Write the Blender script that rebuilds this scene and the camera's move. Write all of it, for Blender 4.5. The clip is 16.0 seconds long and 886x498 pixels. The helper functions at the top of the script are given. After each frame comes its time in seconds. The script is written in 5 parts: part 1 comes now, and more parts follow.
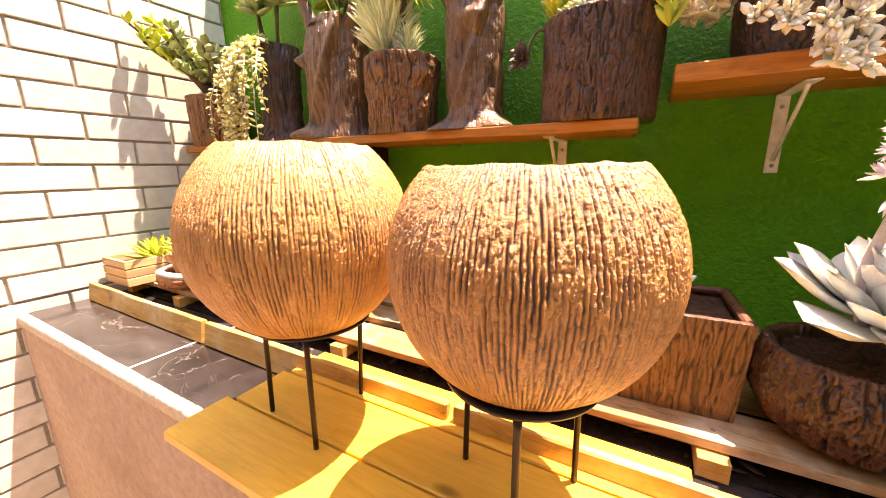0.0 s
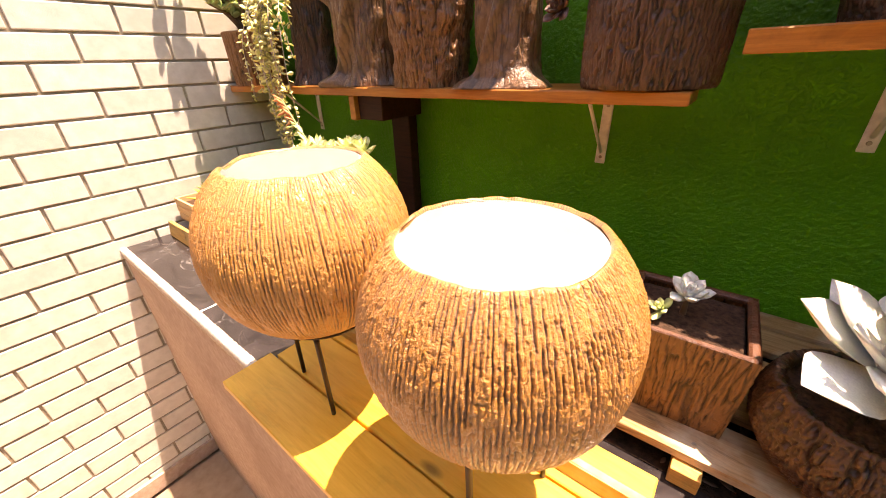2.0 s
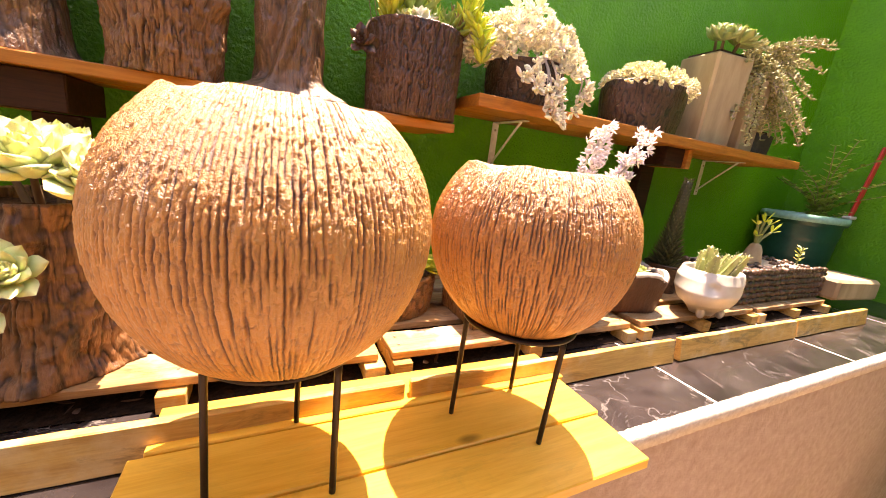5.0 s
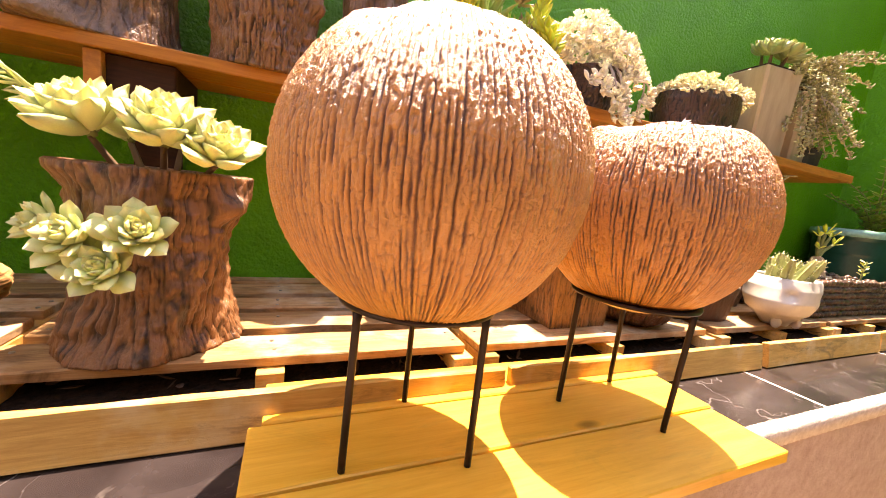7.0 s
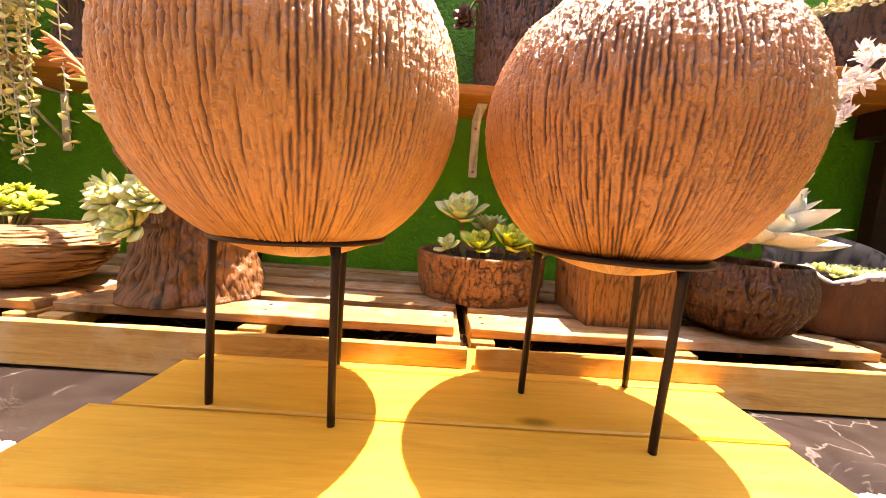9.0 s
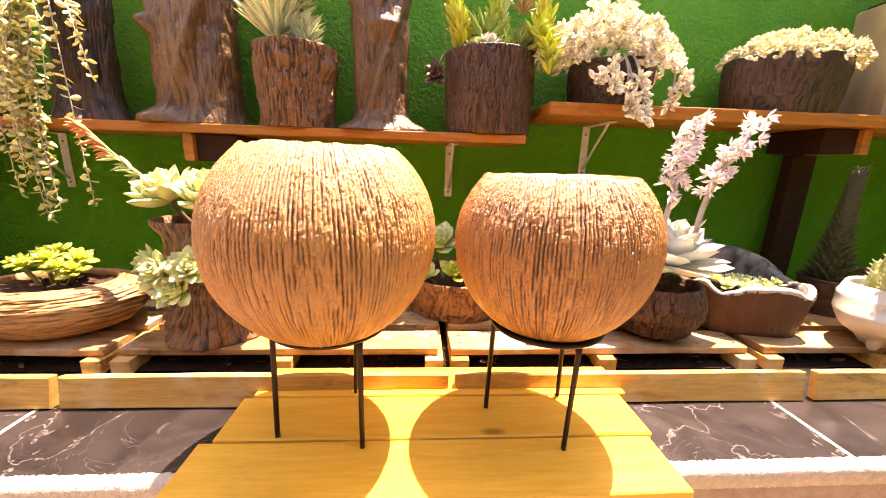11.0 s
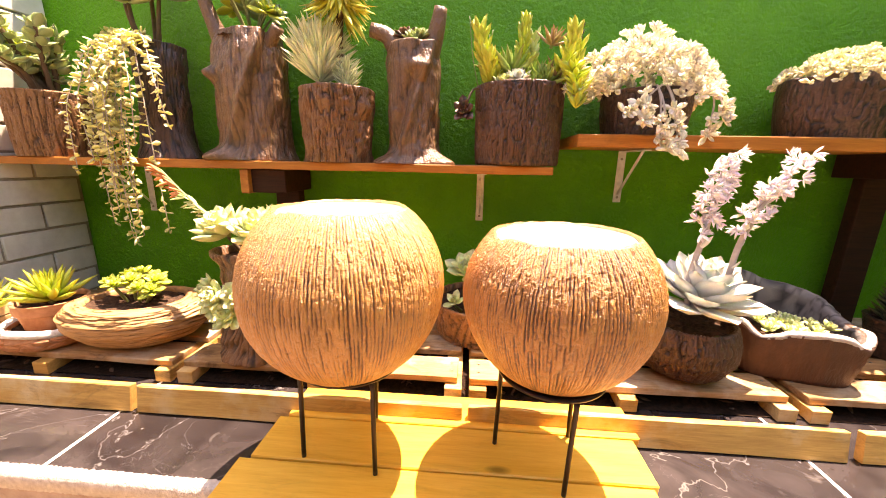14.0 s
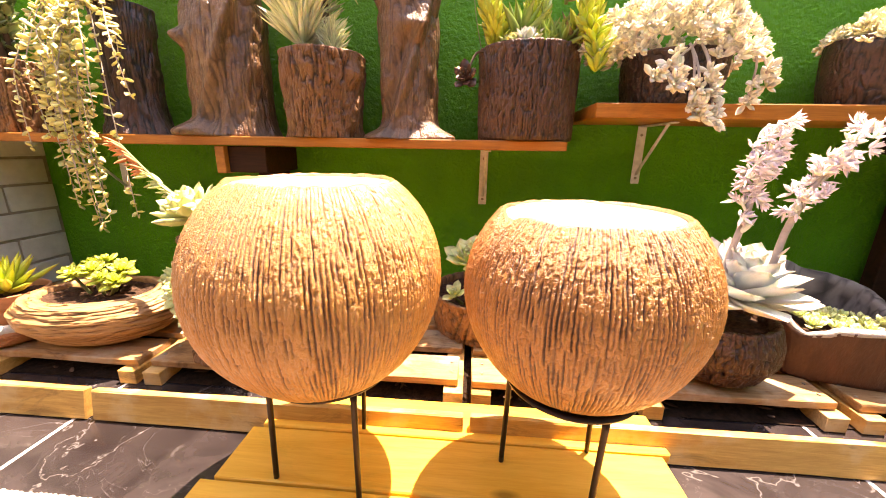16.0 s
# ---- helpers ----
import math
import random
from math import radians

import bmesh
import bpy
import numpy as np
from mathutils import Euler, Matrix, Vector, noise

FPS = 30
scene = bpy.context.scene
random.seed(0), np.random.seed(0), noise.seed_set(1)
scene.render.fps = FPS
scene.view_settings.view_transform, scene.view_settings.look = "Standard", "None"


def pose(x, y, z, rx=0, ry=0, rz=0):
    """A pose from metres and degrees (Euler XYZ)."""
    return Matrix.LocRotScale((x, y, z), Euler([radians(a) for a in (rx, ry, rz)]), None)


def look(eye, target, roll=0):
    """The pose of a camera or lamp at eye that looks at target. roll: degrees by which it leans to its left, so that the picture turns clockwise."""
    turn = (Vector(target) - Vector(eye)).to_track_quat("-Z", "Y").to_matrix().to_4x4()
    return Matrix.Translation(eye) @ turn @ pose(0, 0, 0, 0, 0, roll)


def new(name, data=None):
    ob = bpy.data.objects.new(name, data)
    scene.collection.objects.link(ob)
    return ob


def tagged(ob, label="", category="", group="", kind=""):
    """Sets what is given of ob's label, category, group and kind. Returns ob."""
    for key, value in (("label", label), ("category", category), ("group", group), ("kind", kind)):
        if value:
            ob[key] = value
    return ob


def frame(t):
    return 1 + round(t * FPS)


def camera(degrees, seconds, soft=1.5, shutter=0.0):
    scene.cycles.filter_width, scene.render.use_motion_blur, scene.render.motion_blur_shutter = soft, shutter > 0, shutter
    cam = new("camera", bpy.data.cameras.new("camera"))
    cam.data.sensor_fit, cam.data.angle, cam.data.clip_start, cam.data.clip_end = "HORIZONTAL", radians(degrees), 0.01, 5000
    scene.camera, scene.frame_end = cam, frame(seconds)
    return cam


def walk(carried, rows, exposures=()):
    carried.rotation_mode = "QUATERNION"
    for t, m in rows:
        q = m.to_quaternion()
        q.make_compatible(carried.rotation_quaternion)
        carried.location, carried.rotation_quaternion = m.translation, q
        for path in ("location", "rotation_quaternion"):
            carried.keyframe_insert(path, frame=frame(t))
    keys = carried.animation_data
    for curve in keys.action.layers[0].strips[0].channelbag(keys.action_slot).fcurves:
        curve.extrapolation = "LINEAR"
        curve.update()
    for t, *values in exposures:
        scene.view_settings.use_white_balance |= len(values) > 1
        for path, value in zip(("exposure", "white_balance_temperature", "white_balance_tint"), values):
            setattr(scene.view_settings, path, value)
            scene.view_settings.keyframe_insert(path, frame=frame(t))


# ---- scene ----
EXPOSURE, SKY, SUN_POWER, KELVIN, TINT = 2.14, 0.150, 5.0, 8500, 29
cam = camera(101.2, 16.0, soft=1.0)
PATH = [
    (0, (0.2148, -0.2488, 1.3774), (-0.8264, 1.6291, 0.8997), -0.54),
    (0.5, (0.2399, -0.2295, 1.4035), (-0.9779, 1.4592, 0.6982), -2.28),
    (1, (0.2750, -0.2064, 1.4482), (-0.9865, 1.3348, 0.5192), -1.05),
    (1.5, (0.2772, -0.1931, 1.4880), (-0.9921, 1.2422, 0.4122), -1.95),
    (2, (0.2617, -0.1702, 1.5065), (-0.9726, 1.3471, 0.5078), -2.10),
    (2.1, (0.2644, -0.1807, 1.5040), (-0.9754, 1.4036, 0.6237), -0.91),
    (2.5, (0.2555, -0.2038, 1.4941), (-0.8459, 1.6031, 0.8969), -0.87),
    (3, (0.2264, -0.2418, 1.4590), (-0.6968, 1.7140, 1.0393), -0.09),
    (3.5, (0.1201, -0.2704, 1.4343), (-0.4236, 1.8314, 1.0622), 2.05),
    (4, (-0.0343, -0.2747, 1.4002), (0.0729, 1.8790, 0.9509), 0.61),
    (4.5, (-0.1504, -0.2786, 1.4139), (0.6629, 1.7015, 0.8865), 2.25),
    (4.6, (-0.1608, -0.2836, 1.4189), (0.6935, 1.6743, 0.8780), 2.10),
    (4.7, (-0.1637, -0.2955, 1.4091), (0.7450, 1.6480, 0.8775), 5.19),
    (6.8, (-0.3261, -0.2363, 1.2982), (0.6508, 1.6993, 0.9779), 8.57),
    (7, (-0.2861, -0.2508, 1.2832), (0.5766, 1.7405, 0.9626), 6.60),
    (7.5, (-0.1594, -0.2898, 1.2424), (0.3409, 1.8456, 1.0831), 1.29),
    (8, (-0.0655, -0.3008, 1.1916), (0.0108, 1.8998, 1.1576), 2.59),
    (8.5, (-0.0292, -0.2772, 1.1881), (-0.0320, 1.9152, 1.0286), 3.44),
    (9, (-0.0380, -0.2628, 1.2162), (-0.0245, 1.9210, 0.9685), 3.73),
    (9.5, (-0.0451, -0.2620, 1.2597), (0.0329, 1.9076, 0.9150), 2.73),
    (9.7, (-0.0528, -0.2719, 1.2874), (0.0364, 1.8962, 0.9323), 2.54),
    (11.8, (-0.0418, -0.4152, 1.4389), (0.1155, 1.6889, 0.8082), 1.66),
    (12, (-0.0245, -0.4069, 1.4569), (0.0718, 1.6949, 0.8067), 2.06),
    (12.5, (-0.0081, -0.4084, 1.4940), (-0.0854, 1.7120, 0.9024), 0.99),
    (13, (-0.0070, -0.4196, 1.5025), (-0.0914, 1.7152, 0.9657), 2.55),
    (13.5, (0.0058, -0.4222, 1.4802), (-0.0917, 1.7169, 0.9652), 1.97),
    (14, (0.0008, -0.4019, 1.4665), (-0.1500, 1.7344, 0.9503), 1.14),
    (14.5, (0.0038, -0.3778, 1.4681), (-0.1510, 1.7530, 0.9401), 0.61),
    (15, (0.0052, -0.3584, 1.4586), (-0.1535, 1.7652, 0.9018), 0.98),
    (15.5, (0.0067, -0.3379, 1.4447), (-0.1502, 1.7792, 0.8677), 0.88),
    (16, (0.0002, -0.3127, 1.4384), (-0.1582, 1.8019, 0.8587), 1.05),
]
walk(cam, [(t, look(eye, target, roll)) for t, eye, target, roll in PATH], [(t, EXPOSURE + e, KELVIN, TINT) for t, e in ((0, 0.06), (1, -0.16), (2.2, -0.34), (3.5, -0.07), (4.5, 0.10), (9.7, 0.12), (12, 0.18), (16, 0.18))])

# ---- world, sun ----
SUN = Vector((0.2075, 0.20, 1.0)).normalized()
world = bpy.data.worlds.new("world")
scene.world = world
world.use_nodes = True
sky = world.node_tree.nodes.new("ShaderNodeTexSky")
sky.sky_type, sky.sun_disc = "NISHITA", False
sky.sun_elevation, sky.sun_rotation = math.asin(SUN.z), math.atan2(SUN.x, SUN.y)
world.node_tree.links.new(sky.outputs[0], world.node_tree.nodes["Background"].inputs[0])
world.node_tree.nodes["Background"].inputs[1].default_value = SKY
lamp = bpy.data.lights.new("sun", "SUN")
lamp.energy, lamp.angle, lamp.color = SUN_POWER, radians(0.53), (1.0, 0.95, 0.86)
new("sun", lamp).matrix_world = look(SUN * 6, (0, 0, 0))

# ---- materials ----


def nodes_of(name):
    m = bpy.data.materials.new(name)
    m.use_nodes = True
    t = m.node_tree
    return m, t, t.nodes["Principled BSDF"]


def node(t, kind, **values):
    n = t.nodes.new(kind)
    for k, v in values.items():
        n.inputs[k.replace("_", " ")].default_value = v
    return n


def mix(t, fac, a, b, mode="MIX"):
    n = t.nodes.new("ShaderNodeMix")
    n.data_type, n.blend_type = "RGBA", mode
    for sock, v in ((n.inputs[0], fac), (n.inputs[6], a), (n.inputs[7], b)):
        if isinstance(v, bpy.types.NodeSocket):
            t.links.new(v, sock)
        else:
            sock.default_value = v if isinstance(v, (int, float)) else (*v, 1)
    return n.outputs[2]


def steps(t, value, lo, hi):
    n = t.nodes.new("ShaderNodeMapRange")
    n.inputs[1].default_value, n.inputs[2].default_value = lo, hi
    t.links.new(value, n.inputs[0])
    return n.outputs[0]


def coords(t, scale=(1, 1, 1), spread=5.0):
    """Object coordinates, stretched, and shifted by the object's own random number."""
    tc, info = t.nodes.new("ShaderNodeTexCoord"), t.nodes.new("ShaderNodeObjectInfo")
    add = t.nodes.new("ShaderNodeVectorMath")
    add.operation = "MULTIPLY_ADD"
    shift = t.nodes.new("ShaderNodeVectorMath")
    shift.operation = "SCALE"
    shift.inputs[0].default_value = (spread, spread * 1.7, spread * 0.6)
    t.links.new(info.outputs["Random"], shift.inputs["Scale"])
    t.links.new(tc.outputs["Object"], add.inputs[0])
    add.inputs[1].default_value = scale
    t.links.new(shift.outputs[0], add.inputs[2])
    return add.outputs[0], info


def noise_of(t, vec, scale, detail=4.0, rough=0.6, warp=0.0):
    n = node(t, "ShaderNodeTexNoise", Scale=scale, Detail=detail, Roughness=rough, Distortion=warp)
    t.links.new(vec, n.inputs["Vector"])
    return n.outputs[0]


def bump(t, bsdf, height, strength, distance):
    b = node(t, "ShaderNodeBump", Strength=strength, Distance=distance)
    t.links.new(height, b.inputs["Height"])
    t.links.new(b.outputs[0], bsdf.inputs["Normal"])


def surface(name, dark, light, rough=0.6, grain=40.0, stretch=(1, 1, 1), big=4.0, stain=None, stain_amount=0.5, relief=0.4, relief_scale=150.0,
            relief_depth=0.001, vary=0.12, gloss=0.5, rough_vary=0.15):
    """A mottled surface: grain at one scale, stains at a larger one, and fine relief."""
    m, t, b = nodes_of(name)
    vec, info = coords(t, stretch)
    g = noise_of(t, vec, grain, 6.0)
    colour = mix(t, steps(t, g, 0.3, 0.7), dark, light)
    s = noise_of(t, vec, big, 3.0)
    if stain:
        f = node(t, "ShaderNodeMath")
        f.operation = "MULTIPLY"
        f.inputs[1].default_value = stain_amount
        t.links.new(steps(t, s, 0.48, 0.68), f.inputs[0])
        colour = mix(t, f.outputs[0], colour, stain)
    hsv = node(t, "ShaderNodeHueSaturation")
    v = t.nodes.new("ShaderNodeMapRange")
    v.inputs[3].default_value, v.inputs[4].default_value = 1 - vary, 1 + vary
    t.links.new(info.outputs["Random"], v.inputs[0])
    t.links.new(v.outputs[0], hsv.inputs["Value"])
    t.links.new(colour, hsv.inputs["Color"])
    t.links.new(hsv.outputs[0], b.inputs["Base Color"])
    r = t.nodes.new("ShaderNodeMapRange")
    r.inputs[3].default_value, r.inputs[4].default_value = max(0.02, rough - rough_vary), min(1, rough + rough_vary)
    t.links.new(s, r.inputs[0])
    t.links.new(r.outputs[0], b.inputs["Roughness"])
    b.inputs["Specular IOR Level"].default_value = gloss
    if relief:
        bump(t, b, noise_of(t, vec, relief_scale, 5.0), relief, relief_depth)
    return m


def wood(name, dark, light, rough=0.5, knots=0.35, relief=0.35, gloss=0.4, worn=None, vary=0.15, stained=0.0):
    """Sawn boards: grain along local x, knots, worn patches."""
    m, t, b = nodes_of(name)
    vec, info = coords(t, (1, 1, 1))
    vec_long, _ = coords(t, (2.2, 26, 26))
    g = noise_of(t, vec_long, 3.0, 8.0, 0.65, 0.6)
    fine, _ = coords(t, (14, 260, 260))
    f = noise_of(t, fine, 2.0, 3.0)
    colour = mix(t, steps(t, g, 0.32, 0.68), dark, light)
    colour = mix(t, 0.3, colour, mix(t, steps(t, f, 0.3, 0.7), dark, light))
    vor = node(t, "ShaderNodeTexVoronoi", Scale=1.0)
    vk, _ = coords(t, (5.5, 13, 13))
    t.links.new(vk, vor.inputs["Vector"])
    k = t.nodes.new("ShaderNodeMapRange")
    k.inputs[1].default_value, k.inputs[2].default_value, k.inputs[3].default_value, k.inputs[4].default_value = 0.04, 0.12, knots, 0.0
    t.links.new(vor.outputs["Distance"], k.inputs[0])
    colour = mix(t, k.outputs[0], colour, tuple(c * 0.35 for c in dark))
    s = noise_of(t, vec, 9.0, 5.0)
    if worn:
        colour = mix(t, steps(t, s, 0.5, 0.66), colour, worn)
    if stained:
        vs, _ = coords(t, (3, 9, 9))
        st = noise_of(t, vs, 2.4, 6.0, 0.7, 1.0)
        k2 = t.nodes.new("ShaderNodeMapRange")
        k2.inputs[1].default_value, k2.inputs[2].default_value, k2.inputs[4].default_value = 0.54, 0.70, stained
        t.links.new(st, k2.inputs[0])
        colour = mix(t, k2.outputs[0], colour, (0.060, 0.028, 0.012))
    hsv = node(t, "ShaderNodeHueSaturation")
    v = t.nodes.new("ShaderNodeMapRange")
    v.inputs[3].default_value, v.inputs[4].default_value = 1 - vary, 1 + vary
    t.links.new(info.outputs["Random"], v.inputs[0])
    t.links.new(v.outputs[0], hsv.inputs["Value"])
    t.links.new(colour, hsv.inputs["Color"])
    t.links.new(hsv.outputs[0], b.inputs["Base Color"])
    b.inputs["Roughness"].default_value = rough
    b.inputs["Specular IOR Level"].default_value = gloss
    bump(t, b, g, relief, 0.0012)
    return m


def leafy(name, base, tip, rough=0.45, glow=0.25, vary=0.2, island=False, edge=0.72):
    """A fleshy leaf: colour from base to tip, light coming through it, each leaf a little different."""
    m, t, b = nodes_of(name)
    at = t.nodes.new("ShaderNodeAttribute")
    at.attribute_name = "along"
    vec, info = coords(t)
    colour = mix(t, steps(t, at.outputs["Fac"], edge, 1.0), base, tip)
    n = noise_of(t, vec, 60.0, 4.0)
    colour = mix(t, steps(t, n, 0.35, 0.75), colour, tuple(min(1, c * 1.25 + 0.02) for c in base))
    hsv = node(t, "ShaderNodeHueSaturation")
    v = t.nodes.new("ShaderNodeMapRange")
    v.inputs[3].default_value, v.inputs[4].default_value = 1 - vary, 1 + vary
    if island:
        geo = t.nodes.new("ShaderNodeNewGeometry")
        t.links.new(geo.outputs["Random Per Island"], v.inputs[0])
    else:
        t.links.new(info.outputs["Random"], v.inputs[0])
    t.links.new(v.outputs[0], hsv.inputs["Value"])
    t.links.new(colour, hsv.inputs["Color"])
    t.links.new(hsv.outputs[0], b.inputs["Base Color"])
    b.inputs["Roughness"].default_value = rough
    b.inputs["Subsurface Weight"].default_value = glow
    b.inputs["Subsurface Radius"].default_value = (0.006, 0.008, 0.003)
    b.inputs["Subsurface Scale"].default_value = 0.6
    bump(t, b, n, 0.15, 0.001)
    return m


def plain(name, colour, rough=0.5, metal=0.0, gloss=0.5):
    return_m, t, b = nodes_of(name)
    vec, _ = coords(t)
    n = noise_of(t, vec, 60.0, 5.0)
    t.links.new(mix(t, steps(t, n, 0.3, 0.7), tuple(c * 0.8 for c in colour), tuple(min(1, c * 1.15) for c in colour)), b.inputs["Base Color"])
    b.inputs["Roughness"].default_value, b.inputs["Metallic"].default_value = rough, metal
    b.inputs["Specular IOR Level"].default_value = gloss
    bump(t, b, n, 0.2, 0.0006)
    return return_m


def marble(name):
    m, t, b = nodes_of(name)
    vec, info = coords(t, (1, 1, 1), 3.0)
    cloud = noise_of(t, vec, 7.0, 7.0, 0.6, 1.2)
    colour = mix(t, steps(t, cloud, 0.35, 0.72), (0.016, 0.012, 0.012), (0.052, 0.041, 0.039))
    for scale, width, amount in ((1.7, 0.0045, 0.22), (3.1, 0.0016, 0.10)):
        n = noise_of(t, vec, scale, 6.0, 0.62, 2.2)
        d = node(t, "ShaderNodeMath")
        d.operation = "SUBTRACT"
        d.inputs[1].default_value = 0.5
        t.links.new(n, d.inputs[0])
        a = node(t, "ShaderNodeMath")
        a.operation = "ABSOLUTE"
        t.links.new(d.outputs[0], a.inputs[0])
        k = t.nodes.new("ShaderNodeMapRange")
        k.inputs[1].default_value, k.inputs[2].default_value, k.inputs[3].default_value, k.inputs[4].default_value = 0.0, width, amount, 0.0
        t.links.new(a.outputs[0], k.inputs[0])
        colour = mix(t, k.outputs[0], colour, (0.55, 0.50, 0.46))
    dust = noise_of(t, vec, 14.0, 6.0, 0.7, 0.8)
    colour = mix(t, steps(t, dust, 0.66, 0.95), colour, (0.30, 0.26, 0.23))
    t.links.new(colour, b.inputs["Base Color"])
    r = t.nodes.new("ShaderNodeMapRange")
    r.inputs[3].default_value, r.inputs[4].default_value = 0.06, 0.34
    t.links.new(dust, r.inputs[0])
    t.links.new(r.outputs[0], b.inputs["Roughness"])
    bump(t, b, cloud, 0.05, 0.001)
    return m


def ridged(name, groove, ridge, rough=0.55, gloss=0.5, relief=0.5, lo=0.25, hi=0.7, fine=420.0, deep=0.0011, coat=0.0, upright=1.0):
    """Clay coloured by the mesh's own 'ridge' heights: dark in grooves, lighter on ridges."""
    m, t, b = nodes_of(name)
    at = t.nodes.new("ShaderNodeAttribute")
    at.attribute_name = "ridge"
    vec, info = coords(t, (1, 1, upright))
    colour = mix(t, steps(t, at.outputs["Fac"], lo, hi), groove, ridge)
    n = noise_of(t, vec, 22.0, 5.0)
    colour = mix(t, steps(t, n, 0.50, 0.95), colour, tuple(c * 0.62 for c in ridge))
    b.inputs["Coat Weight"].default_value, b.inputs["Coat Roughness"].default_value = coat, 0.34
    t.links.new(colour, b.inputs["Base Color"])
    r = t.nodes.new("ShaderNodeMapRange")
    r.inputs[3].default_value, r.inputs[4].default_value = rough - 0.12, rough + 0.15
    t.links.new(n, r.inputs[0])
    t.links.new(r.outputs[0], b.inputs["Roughness"])
    b.inputs["Specular IOR Level"].default_value = gloss
    bump(t, b, noise_of(t, vec, fine, 4.0), relief, deep)
    return m


BRICK = surface("white_brick", (0.62, 0.57, 0.48), (0.76, 0.71, 0.62), 0.7, 30, (1, 1, 1), 5, (0.60, 0.50, 0.40), 0.4, 0.35, 260, 0.0012, 0.06, 0.3)
MORTAR = surface("mortar", (0.32, 0.26, 0.19), (0.46, 0.39, 0.30), 0.9, 90, relief=0.6, gloss=0.2)
GREEN = surface("green_wall_paint", (0.066, 0.310, 0.004), (0.085, 0.370, 0.005), 0.36, 12, (1, 1, 1), 2.2, (0.060, 0.27, 0.005), 0.5, 1.0, 95, 0.010, 0.0, 0.32)
BROWN = surface("brown_wall", (0.22, 0.085, 0.025), (0.32, 0.13, 0.045), 0.7, 12, relief=0.3)
STUCCO = surface("pinkish_stucco", (0.42, 0.29, 0.21), (0.56, 0.42, 0.33), 0.85, 45, (1, 1, 1), 3, (0.30, 0.20, 0.14), 0.4, 0.9, 170, 0.003, 0.0, 0.25)
EDGE = surface("white_plaster_edge", (0.52, 0.44, 0.37), (0.70, 0.63, 0.55), 0.9, 120, relief=1.0, relief_scale=260, relief_depth=0.003, gloss=0.2)
GROUT = surface("white_grout", (0.62, 0.58, 0.52), (0.78, 0.74, 0.68), 0.8, 150, relief=0.5, gloss=0.2)
MARBLE = marble("dark_marble")
FLOOR = surface("beige_floor", (0.28, 0.185, 0.110), (0.38, 0.27, 0.175), 0.6, 25, (1, 1, 1), 3, (0.36, 0.24, 0.15), 0.5, 0.3, 120, 0.001, 0.03)
YELLOW = wood("yellow_varnished_pine", (0.72, 0.345, 0.028), (0.90, 0.52, 0.075), 0.38, 0.85, 0.35, 0.4, None, 0.10, 0.16)
PALLET = wood("pallet_wood", (0.24, 0.105, 0.034), (0.60, 0.36, 0.16), 0.65, 0.8, 1.0, 0.25, (0.56, 0.42, 0.27), 0.30, 0.75)
PALLET_GOLD = wood("golden_pallet_wood", (0.46, 0.215, 0.045), (0.78, 0.47, 0.135), 0.55, 0.9, 0.9, 0.3, (0.70, 0.50, 0.25), 0.18, 0.65)
SHELF = wood("orange_shelf_wood", (0.28, 0.090, 0.014), (0.52, 0.200, 0.036), 0.5, 0.6, 0.5, 0.35, None, 0.15, 0.35)
SKY_BLOCK = surface("sky_block_wall", (0.030, 0.028, 0.022), (0.045, 0.042, 0.034), 0.8, 10, relief=0.3)
DARKWOOD = wood("dark_stained_wood", (0.016, 0.006, 0.003), (0.060, 0.020, 0.008), 0.65, 0.4, 0.5, 0.2)
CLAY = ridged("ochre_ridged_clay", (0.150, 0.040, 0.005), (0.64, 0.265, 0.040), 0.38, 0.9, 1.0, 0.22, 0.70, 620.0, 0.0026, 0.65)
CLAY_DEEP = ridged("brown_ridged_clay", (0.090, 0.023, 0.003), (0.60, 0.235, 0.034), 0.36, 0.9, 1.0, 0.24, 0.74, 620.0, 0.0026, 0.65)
WHITE_IN = surface("white_glaze", (0.80, 0.79, 0.76), (0.86, 0.85, 0.82), 0.5, 30, relief=0.1, vary=0.0)
IRON = plain("dark_iron", (0.030, 0.018, 0.014), 0.42, 0.6)
STEEL = plain("white_painted_steel", (0.74, 0.72, 0.67), 0.4)
SCREW = plain("screw_steel", (0.35, 0.30, 0.24), 0.4, 0.8)
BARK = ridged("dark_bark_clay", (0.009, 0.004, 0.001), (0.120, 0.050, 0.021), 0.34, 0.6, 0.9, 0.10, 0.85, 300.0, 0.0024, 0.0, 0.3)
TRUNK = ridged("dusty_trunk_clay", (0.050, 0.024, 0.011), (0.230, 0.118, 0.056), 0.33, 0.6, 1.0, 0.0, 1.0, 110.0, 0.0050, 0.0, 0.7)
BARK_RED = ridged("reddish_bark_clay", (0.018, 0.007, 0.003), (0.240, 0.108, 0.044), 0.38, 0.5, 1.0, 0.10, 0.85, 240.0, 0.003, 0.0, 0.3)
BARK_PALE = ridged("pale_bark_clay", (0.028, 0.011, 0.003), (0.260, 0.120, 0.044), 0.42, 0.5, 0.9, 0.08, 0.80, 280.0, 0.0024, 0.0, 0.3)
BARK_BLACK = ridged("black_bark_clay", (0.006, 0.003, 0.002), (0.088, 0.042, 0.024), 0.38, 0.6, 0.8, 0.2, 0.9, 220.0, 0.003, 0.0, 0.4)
STONE = ridged("grey_stone_clay", (0.05, 0.042, 0.038), (0.22, 0.19, 0.17), 0.7, 0.3, 0.8)
